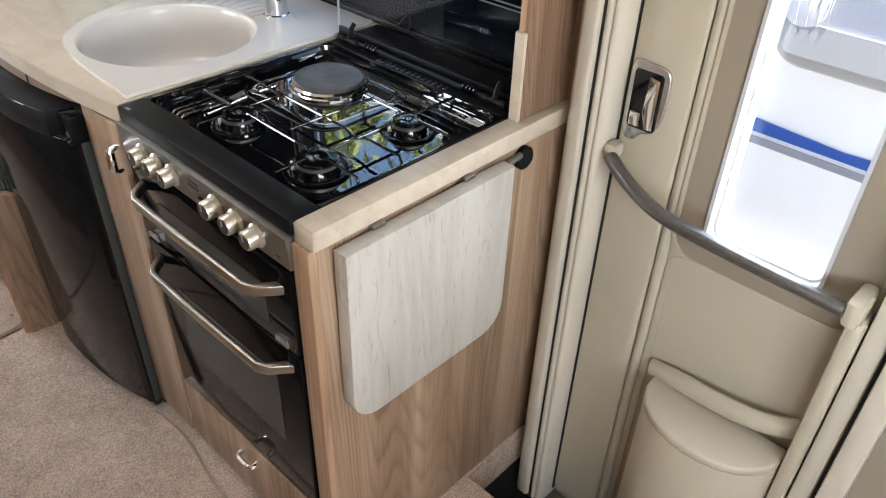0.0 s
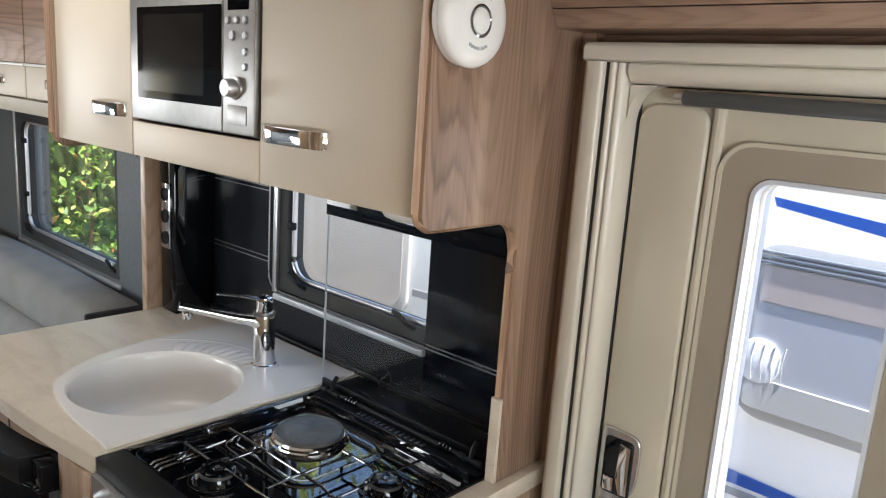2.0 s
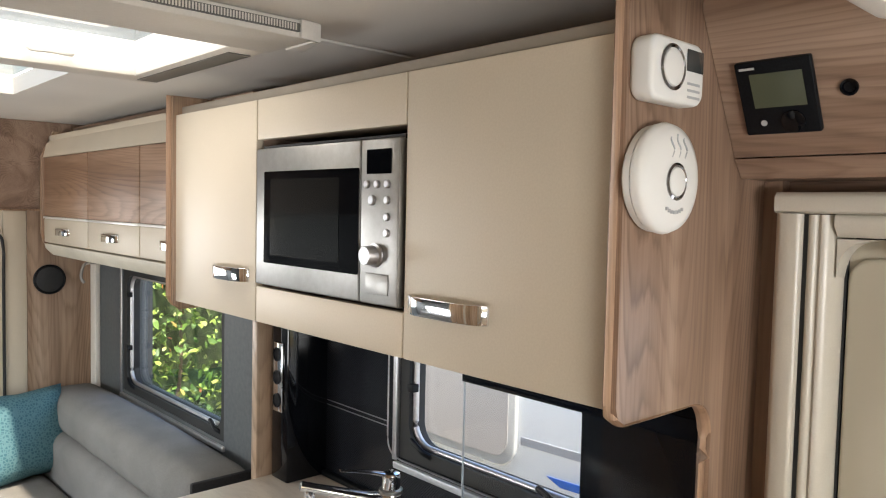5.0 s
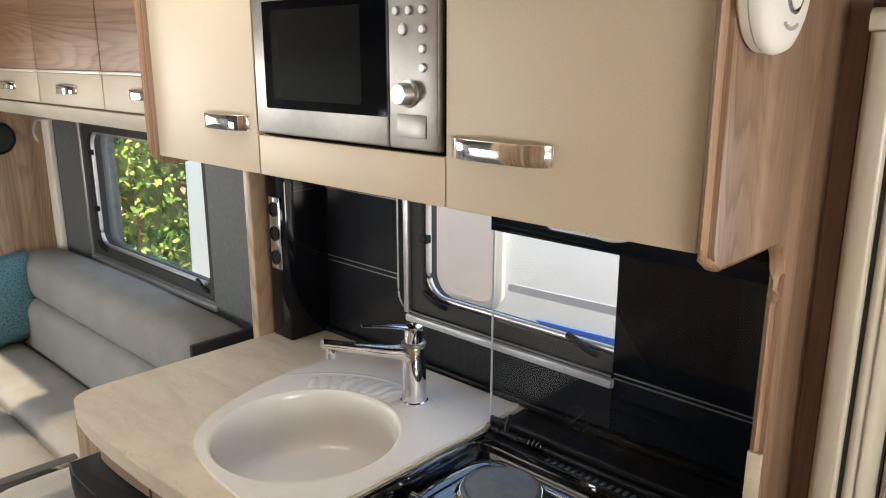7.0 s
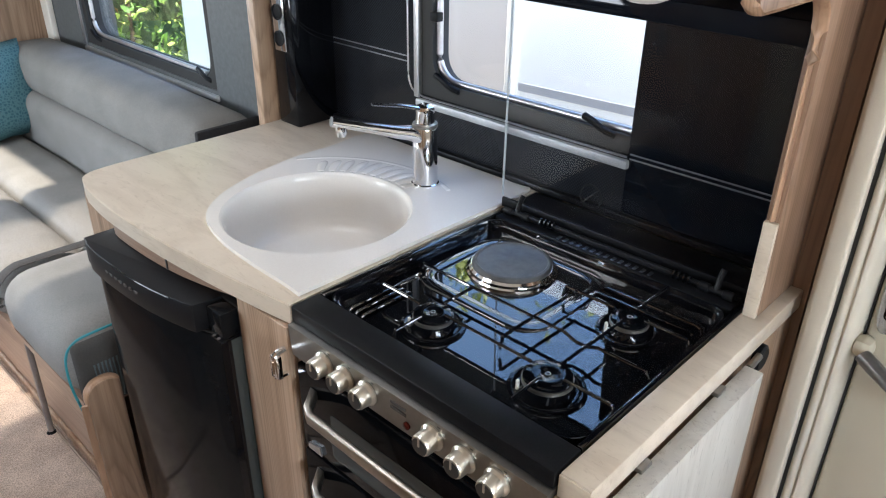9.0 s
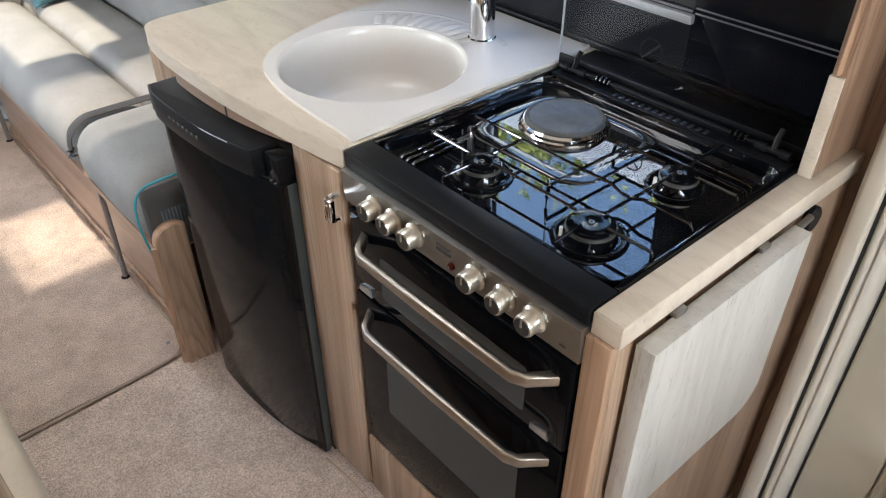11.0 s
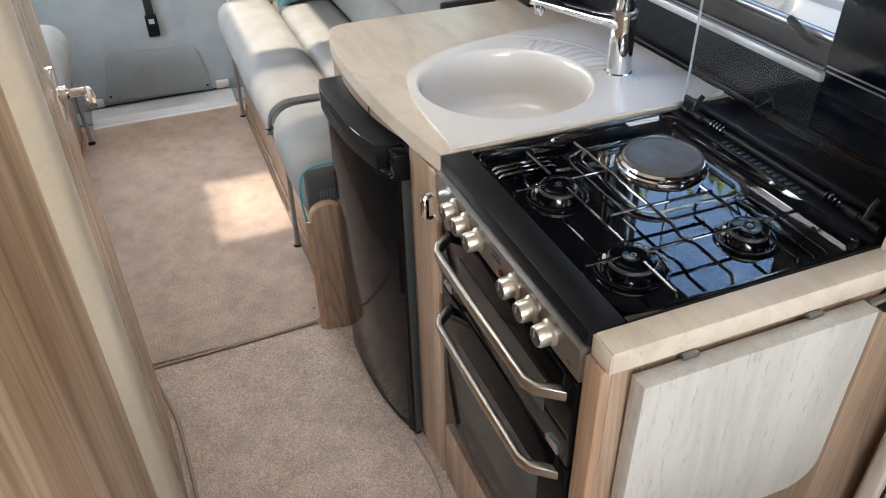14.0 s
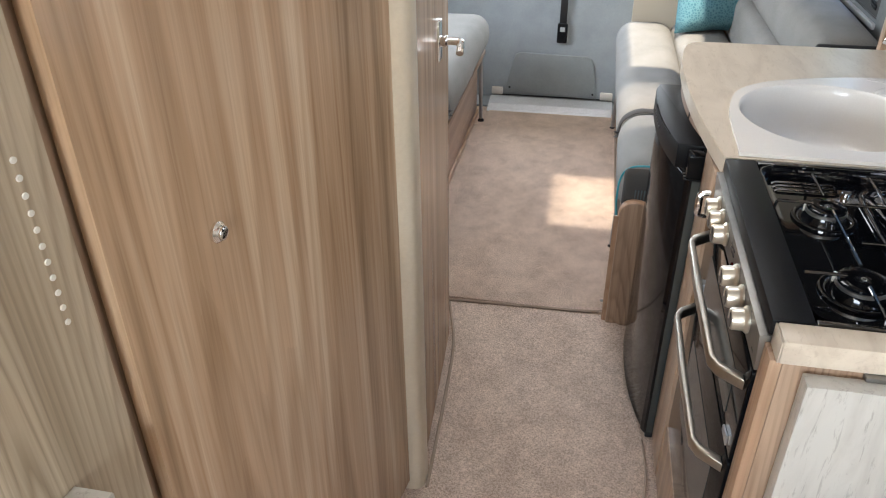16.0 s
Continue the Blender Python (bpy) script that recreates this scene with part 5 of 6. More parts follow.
for k in range(136):
    x = -0.045 + k * 0.0052
    part("rib", box(x, x + 0.0024, 1.3444, 1.3458, 1.9235, 1.9345), off_white, rl)
part("dome", box(x0 + 0.09, x1 - 0.09, y0 + 0.085, y1 - 0.085, 1.9955, 2.0, 0.001), dome_glass, rl, "tinted acrylic dome")
part("dome_border", holed([(x0 - 0.005, y0 - 0.005), (x1 + 0.005, y0 - 0.005), (x1 + 0.005, y1 + 0.005), (x0 - 0.005, y1 + 0.005)], [(x0 + 0.0905, y0 + 0.0855), (x1 - 0.0905, y0 + 0.0855), (x1 - 0.0905, y1 - 0.0855), (x0 + 0.0905, y1 - 0.0855)], 1.9955, 2.0), dome_border, rl, "darker dome border, added to dim the sun patch edge")
# pane of the unseen opening added to sun the settee
part("settee_dome", box(SKY2[0] - 0.005, SKY2[1] + 0.005, SKY2[2] - 0.005, SKY2[3] + 0.005, 1.9955, 2.0, 0.001), settee_dome_glass, rl, "pale pane over the added settee opening")
part("dome_handle", tube(arc([(0.40, 1.97, 1.955), (0.40, 1.955, 1.94), (0.44, 1.95, 1.94), (0.48, 1.955, 1.94), (0.48, 1.97, 1.955)], 4), 0.007, 8), off_white, rl)
seam = thing("ceiling_seam", (0.7, 1.2, CEIL), "cream ceiling joint strip", "trim")
part("strip", box(0.735, 1.115, 1.445, 1.459, CEIL - 0.006, CEIL - 0.0005, 0.002), off_white, seam)

# ---- lounge ----


def cushion(x0, x1, y0, y1, z0, z1, r, wave=0.006, seed=0, seg=5):
    """A soft block: rounded edges, cut fine and pressed in and out a little."""
    b = box(x0, x1, y0, y1, z0, z1, r, seg)
    bmesh.ops.subdivide_edges(b, edges=[e for e in b.edges if e.calc_length() > 0.12], cuts=7, use_grid_fill=True)
    for v in b.verts:
        n = noise.noise(v.co * 6.0 + Vector((seed * 3.1, 0, 0)))
        c = Vector(((x0 + x1) / 2, (y0 + y1) / 2, (z0 + z1) / 2))
        v.co += (v.co - c).normalized() * wave * n
        u = (v.co.y - c.y) / ((y1 - y0) / 2)
        if v.co.z > c.z:
            v.co.z += 0.012 * (1 - min(1, abs(u)) ** 2)
    return b


def settee(name, sx, label):
    """A long side settee, sx = 1 on the kitchen side and -1 opposite."""
    s = thing(name, (0.7 * sx, 2.8, FL), label, "settee", "settees along the walls")

    def bx(x0, x1, y0, y1, z0, z1, bevel=0.0):
        a, c = sorted((x0 * sx, x1 * sx))
        return box(a, c, y0, y1, z0, z1, bevel)

    def cu(x0, x1, y0, y1, z0, z1, r, seed):
        a, c = sorted((x0 * sx, x1 * sx))
        return cushion(a, c, y0, y1, z0, z1, r, 0.005, seed)

    f = 0.345 if sx > 0 else 0.275
    ys = 1.925 if sx > 0 else 2.02
    part("base_panel", bx(f + 0.055, f + 0.075, ys + 0.02, 3.58, FL, 0.345), wood_y, s)
    part("base_trim", bx(f + 0.045, f + 0.0545, ys + 0.02, 3.58, FL, 0.05, 0.003), wood_edge, s, "light wooden plinth strip")
    part("seat_board", bx(f + 0.015, 1.045, ys + 0.02, 3.58, 0.3455, 0.365), wood_y, s)
    part("seat_cushion", cu(f - 0.01, 0.588, ys + 0.470, 3.60, 0.3665, 0.545, 0.08, 1), sofa_mat, s, "grey woven seat cushion")
    part("seat_cushion", cu(f - 0.008, 0.80, ys + 0.005, ys + 0.464, 0.3665, 0.553, 0.08, 2), sofa_mat, s, "grey woven seat cushion")
    part("rear_cushion", cu(0.575, 0.815, ys + 0.470, 3.60, 0.3665, 0.548, 0.055, 6), sofa_mat, s, "grey woven rear seat cushion")
    line = arc([(f - 0.003, ys + 0.470, 0.445), (f - 0.003, ys + 0.470, 0.48), (f + 0.010, ys + 0.470, 0.516), (f + 0.050, ys + 0.474, 0.541), (f + 0.10, ys + 0.474, 0.545), (0.60, ys + 0.470, 0.545)], 5)
    part("seam_band", tube([(x * sx, y, z) for x, y, z in line], 0.017, 12, flat=0.3), sofa_dark, s, "dark fabric band")
    part("back_lower", cu(0.805, 1.045, ys + 0.09, 3.57, 0.50, 0.715, 0.05, 3), sofa_mat, s)
    part("back_upper", cu(0.835, 1.046, ys + 0.24, 3.57, 0.700, 0.865, 0.065, 4), sofa_mat, s, "grey padded back roll")
    part("back_end", cu(0.86, 1.044, ys + 0.075, ys + 0.236, 0.700, 0.835, 0.06, 5), sofa_mat, s)
    part("back_band", bx(0.838, 1.04, ys + 0.228, ys + 0.246, 0.705, 0.862, 0.008), sofa_dark, s, "dark fabric band")
    for y in (2.36, 3.50):
        part("leg", tube([((f + 0.020) * sx, y, FL + 0.008), ((f + 0.026) * sx, y, 0.3455)], 0.0085, 10), satin_grey, s, "grey metal leg")
        part("foot", lathe([(0.016, 0), (0.016, 0.006), (0.010, 0.012), (0.009, 0.014)], ((f + 0.020) * sx, y, FL), n=16), black_satin, s)
    return s


right = settee("settee", 1, "grey fabric side settee with wooden base")
left = settee("settee", -1, "grey fabric settee opposite the kitchen")
rib_cloth = weave("ribbed_teal_grey", (0.10, 0.135, 0.145), (0.15, 0.185, 0.195), 0.85)
end_grey = weave("dark_end_fabric", (0.062, 0.061, 0.058), (0.092, 0.089, 0.084), 0.85)
part("end_cap", cushion(0.350, 0.62, 1.914, 1.945, 0.3675, 0.536, 0.014, 0.001, 9, 3), end_grey, right, "dark grey end of the cushion")
for k in range(26):
    x = 0.386 + 0.0086 * k
    part("rib", tube([(x, 1.9135, 0.380), (x, 1.9105, 0.43), (x, 1.9135, 0.488)], 0.0027, 5), rib_cloth, right)
part("piping", tube(arc([(0.345, 1.935, 0.37), (0.337, 1.942, 0.44), (0.342, 1.950, 0.505), (0.365, 1.948, 0.540), (0.42, 1.944, 0.551), (0.60, 1.942, 0.553)], 5), 0.003, 6), teal_trim, right, "teal piping")
post = thing("settee_end_panel", (0.38, 1.90, FL), "rounded wooden end post beside the fridge", "panel")
part("board", prism([(0.348, FL), (0.348, 0.405)] + flat_line([(0.348, 0.405), (0.351, 0.432), (0.365, 0.450), (0.386, 0.456), (0.408, 0.4535), (0.425, 0.443)], 5)[1:] + [(0.425, FL)], 1, 1.888, 1.916, 0.003), wood_z, post)
part("edge_band", tube([(0.3475, 1.902, FL + 0.002), (0.3475, 1.902, 0.39)] + arc([(0.3475, 1.902, 0.405), (0.351, 1.902, 0.432), (0.365, 1.902, 0.450), (0.386, 1.902, 0.4565), (0.408, 1.902, 0.454), (0.424, 1.902, 0.444)], 5), 0.0135, 10, flat=0.3), wood_edge, post, "light edge band")


def scatter_material():
    m = material("teal_print_fabric", (0.10, 0.28, 0.33), 0.9, 0, 0.2)
    v = m.node_tree.nodes.new("ShaderNodeTexVoronoi")
    v.feature = "DISTANCE_TO_EDGE"
    v.inputs["Scale"].default_value = 95.0
    link(m, coords(m, (1, 1, 1)), v.inputs["Vector"])
    base(m, ramp(m, v.outputs[0], [(0.10, (0.125, 0.255, 0.295)), (0.22, (0.062, 0.165, 0.21))]))
    bump(m, v.outputs[0], 0.4, 0.003)
    return m


b = bmesh.new()
N = 14
rows = {}
for side in (-1, 1):
    for i in range(N + 1):
        for j in range(N + 1):
            u, v = 2 * i / N - 1, 2 * j / N - 1
            fat = max(0.0, (1 - u ** 4) * (1 - v ** 4)) ** 0.6
            pinch = 1 - 0.07 * (1 - abs(u)) * abs(v) ** 3 - 0.07 * (1 - abs(v)) * abs(u) ** 3
            rows[side, i, j] = b.verts.new((side * 0.075 * fat + 0.004 * noise.noise(Vector((u * 2, v * 2, side))), u * 0.17 * pinch, v * 0.17 * pinch))
    for i in range(N):
        for j in range(N):
            b.faces.new((rows[side, i, j], rows[side, i + 1, j], rows[side, i + 1, j + 1], rows[side, i, j + 1]))
bmesh.ops.remove_doubles(b, verts=b.verts[:], dist=0.0025)
bmesh.ops.recalc_face_normals(b, faces=b.faces[:])
bmesh.ops.transform(b, matrix=pose(0, 0, 0, 0, -16, -76), verts=b.verts[:])
bmesh.ops.translate(b, verts=b.verts[:], vec=(0.725, 3.40, 0.722))
solid("scatter_cushion", b, scatter_material(), "square teal patterned cushion on the grey settee", "cushion", at=(0.725, 3.40, 0.555), angle=80)

loc = thing("overhead_lockers", (0.95, 2.8, 1.40), "row of overhead lockers with wood and cream doors", "lockers")
LX0, LYE = 0.835, 3.548
part("carcass", box(LX0 + 0.022, 1.049, 2.0285, LYE, 1.456, 1.885), cream, loc)
part("cornice", prism([(LX0 - 0.003, 1.798), (LX0 + 0.010, 1.850), (LX0 + 0.040, 1.892), (LX0 + 0.10, 1.900), (LX0 + 0.10, 1.886), (LX0 + 0.0215, 1.8855), (LX0 + 0.0215, 1.798)], 1, 2.0285, LYE), cream, loc)
part("end_panel", prism([(LX0 - 0.010, 1.50), (LX0 - 0.002, 1.462), (LX0 + 0.03, 1.405), (1.049, 1.398), (1.049, 1.905), (LX0 + 0.036, 1.905), (LX0 - 0.010, 1.80)], 1, LYE + 0.0005, LYE + 0.017, 0.001), wood_edge, loc)
part("pelmet", prism([(LX0 + 0.002, 1.452), (LX0 + 0.006, 1.432), (LX0 + 0.034, 1.405), (LX0 + 0.12, 1.398), (LX0 + 0.12, 1.4555), (LX0 + 0.02, 1.4555)], 1, 2.0285, LYE), curtain_mat, loc, "rolled cream pelmet")
part("top_shadow_strip", box(0.945, 1.049, 2.0285, LYE, 1.9055, 1.925), wood_y, loc)
for y0, y1 in ((2.034, 2.5225), (2.5275, 3.0035), (3.0085, 3.5445)):
    d = part("door", box(LX0, LX0 + 0.0215, y0, y1, 1.562, 1.7975, 0.004), wood_gloss, loc, "glossy wooden upper door panel")
    part("trim_line", box(LX0 - 0.004, LX0 + 0.0215, y0, y1, 1.5535, 1.5615, 0.001), off_white, d, "pale trim line")
    c = part("door_foot", box(LX0, LX0 + 0.0215, y0, y1, 1.458, 1.553, 0.004), cream, loc, "cream lower door panel")
    ym = (y0 + y1) / 2
    bow_handle(ym - 0.065, ym + 0.065, 1.507, c, 0.026, LX0 - 0.0003)
hook = thing("curtain_hook", (0.9, 3.30, 1.37), "small metal hook below the lockers", "hook")
part("hook", tube(arc([(1.049, 3.30, 1.38), (0.98, 3.30, 1.385), (0.92, 3.30, 1.385), (0.905, 3.30, 1.36), (0.90, 3.295, 1.33), (0.91, 3.29, 1.31)], 4), 0.006, 8), steel, hook)
bul = thing("bulkhead", (0.92, 3.6, 0.5), "upright wooden bulkhead panel with a speaker", "bulkhead", "", "structure")
part("board", box(0.785, 1.119, 3.6005, 3.62, 0.02, 1.5815), wood_z, bul)
part("upper_board", box(-1.119, 1.119, 3.585, 3.62, 1.59, 1.944), wood_y, bul)
part("ledge", box(-1.119, 1.119, 3.565, 3.62, 1.5825, 1.5895, 0.001), wood_edge, bul)
part("cream_strip", box(0.700, 0.7845, 3.6005, 3.64, 0.02, 1.5815, 0.004), cream, bul)
part("seal", tube(arc([(0.700, 3.598, 0.4), (0.700, 3.598, 1.25), (0.700, 3.598, 1.43), (0.68, 3.598, 1.49), (0.60, 3.598, 1.515), (0.4, 3.598, 1.52)], 5), 0.006, 8), rubber, bul, "black rubber seal")
part("cab_panel", box(0.40, 0.6995, 3.61, 3.64, 0.45, 1.5815), cream, bul)
sp = thing("speaker", (0.868, 3.6, 1.30), "round black speaker on the wooden bulkhead", "speaker")
part("rim", lathe([(0.062, 0), (0.062, 0.006), (0.056, 0.010), (0.053, 0.006)], (0.868, 3.6002, 1.30), (0, -1, 0), 32), black_satin, sp)
part("grille", lathe([(0.0525, 0.006), (0.045, 0.0095), (0.02, 0.011), (0.0005, 0.0112)], (0.868, 3.6002, 1.30), (0, -1, 0), 32), black_matt, sp, angle=60)
strip = thing("wall_corner_strip", (1.03, 3.56, 0.5), "pale corner strip beside the bulkhead", "trim")
part("strip", box(1.028, 1.049, 3.535, 3.600, 0.55, 1.40, 0.003), off_white, strip)

# cab end: threshold, grey panel with hatch, belt buckle
th = thing("threshold_strip", (0.04, 3.68, FL), "ribbed aluminium threshold strip across the aisle", "threshold")
threshold_metal = speckled("threshold_aluminium", (0.72, 0.73, 0.75), (0.80, 0.81, 0.83), 90, 0.5, 0, 0.6)
part("plate", prism([(3.640, FL + 0.001), (3.650, FL + 0.012), (3.760, FL + 0.030), (3.80, FL + 0.030), (3.80, FL + 0.001)], 0, -0.285, 0.36), threshold_metal, th)
for k in range(4):
    y = 3.664 + 0.012 * k
    part("rib", tube([(-0.284, y, FL + 0.0145 + 0.002 * k), (0.04, y, FL + 0.0145 + 0.002 * k), (0.359, y, FL + 0.0145 + 0.002 * k)], 0.0022, 5), alu, th)
part("rear_plate", box(-0.285, 0.36, 3.8005, 3.836, FL + 0.001, FL + 0.022, 0.002), satin_grey, th)
cab = thing("cab_front_panel", (0.0, 3.9, 0.03), "grey carpeted cab panel with a hatch", "panel")
part("panel", prism([(3.845, 0.03), (3.87, 0.20), (3.93, 0.60), (3.96, 0.60), (3.96, 0.03)], 0, -0.62, 0.66), grey_carpet, cab)
hp = [(-0.217, 0.062), (0.275, 0.045), (0.250, 0.20), (0.236, 0.248), (0.212, 0.262), (-0.145, 0.270), (-0.168, 0.258), (-0.18, 0.215)]
b = prism(hp, 1, 0.0, 0.012, 0.004)
for v in b.verts:
    v.co.y += 3.832 + 0.148 * (v.co.z - 0.03)
part("hatch", b, weave("grey_hatch_carpet", (0.25, 0.275, 0.285), (0.32, 0.345, 0.352), 0.9, 300), cab, "darker grey hatch cover")
for x, z in ((-0.19, 0.085), (0.255, 0.07)):
    part("stud", lathe([(0.006, 0), (0.005, 0.004), (0.0005, 0.005)], (x, 3.834 + 0.148 * (z - 0.03), z), (0, -1, 0), 12), black_satin, cab)
for x0, x1 in ((-0.285, -0.225), (0.295, 0.36)):
    part("corner_block", box(x0, x1, 3.825, 3.848, 0.045, 0.085, 0.006), off_white, cab)
part("kick_gap", box(-0.28, 0.34, 3.838, 3.8435, 0.031, 0.046), rubber, cab)
belt = thing("seat_belt_buckle", (0.07, 3.86, 0.30), "black seat belt buckle on a strap", "seat belt")
part("strap", box(0.052, 0.088, 3.884, 3.888, 0.42, 0.68, 0.001), black_matt, belt)
part("buckle", box(0.044, 0.096, 3.860, 3.884, 0.330, 0.430, 0.006), black_satin, belt)
part("release", box(0.058, 0.082, 3.8575, 3.8602, 0.392, 0.414, 0.001), soft_grey, belt)

# carpet joints on the floor
edge_mat = weave("carpet_binding", (0.31, 0.235, 0.18), (0.40, 0.31, 0.245), 0.95, 500)
mat1 = thing("lounge_carpet", (0.08, 2.8, FL), "beige loose-laid lounge carpet with bound edge", "carpet")
part("carpet_sheet", prism(rounded(-0.27, 0.375, 1.938, 3.635, 0.05, 6, (0, 1, 0, 0)), 2, FL + 0.0006, FL + 0.008, 0.002), carpet_mat, mat1)
part("binding", tube(arc([(-0.19, 1.920, FL + 0.006), (0.10, 1.930, FL + 0.006), (0.30, 1.938, FL + 0.006), (0.352, 1.96, FL + 0.006), (0.376, 2.01, FL + 0.006), (0.378, 2.4, FL + 0.006), (0.378, 3.0, FL + 0.006), (0.378, 3.62, FL + 0.006)], 6), 0.0045, 6), edge_mat, mat1, "darker bound edge")
mat2 = thing("kitchen_carpet", (0.15, 1.4, FL), "beige kitchen floor carpet with bound edges", "carpet")
part("carpet_sheet", prism([(-0.10, 0.05), (-0.072, 1.14), (-0.108, 1.70), (-0.16, 1.912), (0.36, 1.925), (0.40, 1.87), (0.395, 1.80), (0.402, 1.60), (0.43, 1.44), (0.446, 1.392), (0.452, 1.25), (0.435, 1.07), (0.44, 0.70), (0.44, 0.05)], 2, FL + 0.0006, FL + 0.006, 0.001), carpet_mat, mat2)
part("binding", tube(arc([(0.446, 1.392, FL + 0.005), (0.452, 1.25, FL + 0.005), (0.428, 1.08, FL + 0.005), (0.437, 0.90, FL + 0.005), (0.437, 0.3, FL + 0.005)], 6), 0.0035, 6), edge_mat, mat2, "bound edge")
part("binding", tube(arc([(-0.072, 1.14, FL + 0.004), (-0.088, 1.45, FL + 0.005), (-0.108, 1.70, FL + 0.005), (-0.16, 1.91, FL + 0.004)], 6), 0.005, 6), edge_mat, mat2, "bound edge")
snap = thing("carpet_stud", (0.335, 1.995, FL), "small steel stud in the carpet edge", "stud")
part("cap", lathe([(0.006, 0), (0.005, 0.003), (0.0005, 0.0035)], (0.335, 2.0, FL + 0.0085), n=12), steel, snap)

# ---- washroom and wardrobe block opposite the kitchen ----
wr = thing("wardrobe", (-0.4, 0.8, FL), "tall wooden wardrobe with a round push-button catch", "wardrobe")
A, B = Vector((-0.112, 1.129, 0)), Vector((-0.222, 0.440, 0))
dirv = (B - A).normalized()
nrm = Vector((-dirv.y, dirv.x, 0))
if nrm.x < 0:
    nrm = -nrm


def slab(a, c, z0, z1, t, bevel=0.0):
    """An upright board between two plan points, t thick behind its face."""
    k = -nrm * t
    return prism([(a.x, a.y), (c.x, c.y), (c.x + k.x, c.y + k.y), (a.x + k.x, a.y + k.y)], 2, z0, z1, bevel)


part("door", slab(A, A + dirv * 0.687, 0.05, 1.90, 0.02, 0.0015), wood_wide, wr, "wooden wardrobe door")
part("carcass", prism([(-0.150, 1.127), (-0.246, 0.442), (-1.115, 0.442), (-1.115, 1.127)], 2, FL, CEIL - 0.001), wood_z, wr)
at = A + dirv * 0.522 + nrm * 0.0005
catch = part("catch", lathe([(0.013, 0), (0.0135, 0.004), (0.011, 0.007), (0.009, 0.0085)], (at.x, at.y, 1.04), nrm, 24), chrome, wr, "chrome push-button catch")
part("catch_button", lathe([(0.0085, 0.0055), (0.0085, 0.011), (0.006, 0.0125), (0.0005, 0.0125)], (at.x, at.y, 1.04), nrm, 20), chrome, catch)
cp_ = thing("corner_post", (-0.14, 1.14, FL), "rounded cream corner post of the washroom", "post")
part("post", prism(flat_line([(-0.112, 1.1300), (-0.100, 1.131), (-0.086, 1.139), (-0.080, 1.160), (-0.084, 1.198), (-0.12, 1.200), (-0.152, 1.19), (-0.152, 1.1285)], 4), 2, FL, CEIL - 0.001), speckled("cream_post_laminate", (0.58, 0.50, 0.385), (0.62, 0.54, 0.42), 120, 0.3, big=3), cp_, angle=60)
wash = thing("washroom", (-0.5, 1.45, FL), "washroom block with a wooden door facing the aisle", "washroom")
part("block", prism([(-0.118, 1.2045), (-0.152, 1.725), (-1.115, 1.725), (-1.115, 1.1285), (-0.155, 1.1285), (-0.155, 1.2045)], 2, FL, CEIL - 0.001), wood_z, wash)
d = part("door", prism([(-0.090, 1.206), (-0.124, 1.712), (-0.148, 1.712), (-0.1165, 1.206)], 2, 0.05, 1.90, 0.002), wood_wide, wash, "wooden washroom door")
rose = part("handle_rose", box(-0.1160, -0.1065, 1.518, 1.552, 0.960, 1.050, 0.003), chrome, d, "chrome handle plate")
part("handle", tube(arc([(-0.107, 1.535, 1.005), (-0.070, 1.535, 1.005), (-0.062, 1.530, 1.004), (-0.059, 1.515, 1.000), (-0.058, 1.498, 0.990)], 4), 0.0085, 10), chrome, rose, "chrome lever handle")
part("handle_collar", lathe([(0.013, 0), (0.013, 0.012), (0.010, 0.015), (0.001, 0.0155)], (-0.1064, 1.535, 1.005), (1, 0, 0), 20), chrome, rose)

# pale unit beyond the wardrobe, with a low top
pale = thing("side_unit", (-0.5, 0.1, FL), "pale wooden side unit with a row of bright reflected spots", "side unit")
part("side_board", prism([(-0.232, 0.432), (-0.275, 0.10), (-0.30, -0.30), (-1.115, -0.30), (-1.115, 0.432)], 2, FL, CEIL - 0.001), wood_pale, pale)
part("top", prism([(-0.200, 0.345), (-0.225, -0.30), (-0.297, -0.297), (-0.2745, 0.10), (-0.2425, 0.345)], 2, 0.865, 0.900, 0.003), flap_mat, pale, "pale laminate top")
# row of bright reflected spots, modelled as white beads
for k in range(11):
    x, y, z = -0.2364, 0.398, 1.063 + 0.0165 * k
    part("glint_bead", lathe([(0.0032, 0), (0.003, 0.0015), (0.0003, 0.0018)], (x, y, z), (0.99, -0.13, 0), 12), off_white, pale, "small white bead for a bright reflection")

# ---- outside: the vehicle alongside, hedge ----
nb = thing("neighbour_caravan", (3.2, 1.4, -0.75), "white touring caravan with blue stripes parked alongside", "caravan")
nb_white = speckled("caravan_white_skin", (0.86, 0.87, 0.88), (0.90, 0.91, 0.92), 3, 0.3, big=0.4)
nb_blue = material("caravan_blue_stripe", (0.02, 0.10, 0.42), 0.3)
nb_grey = material("caravan_grey_stripe", (0.30, 0.31, 0.34), 0.35)
NX = 2.27
nb_rail = material("caravan_rail_grey", (0.22, 0.24, 0.27), 0.4)
body = [(-3.2, -0.30), (4.78, -0.30), (4.90, 0.2), (4.86, 1.2), (4.55, 1.80), (3.9, 1.98), (-2.9, 1.98), (-3.2, 1.6)]
part("body", prism(body, 0, NX, NX + 2.2, 0.03), nb_white, nb)


def stripe(pts, mat, name="stripe", proud=0.004):
    return part(name, prism(pts, 0, NX - proud, NX - 0.0005), mat, nb)


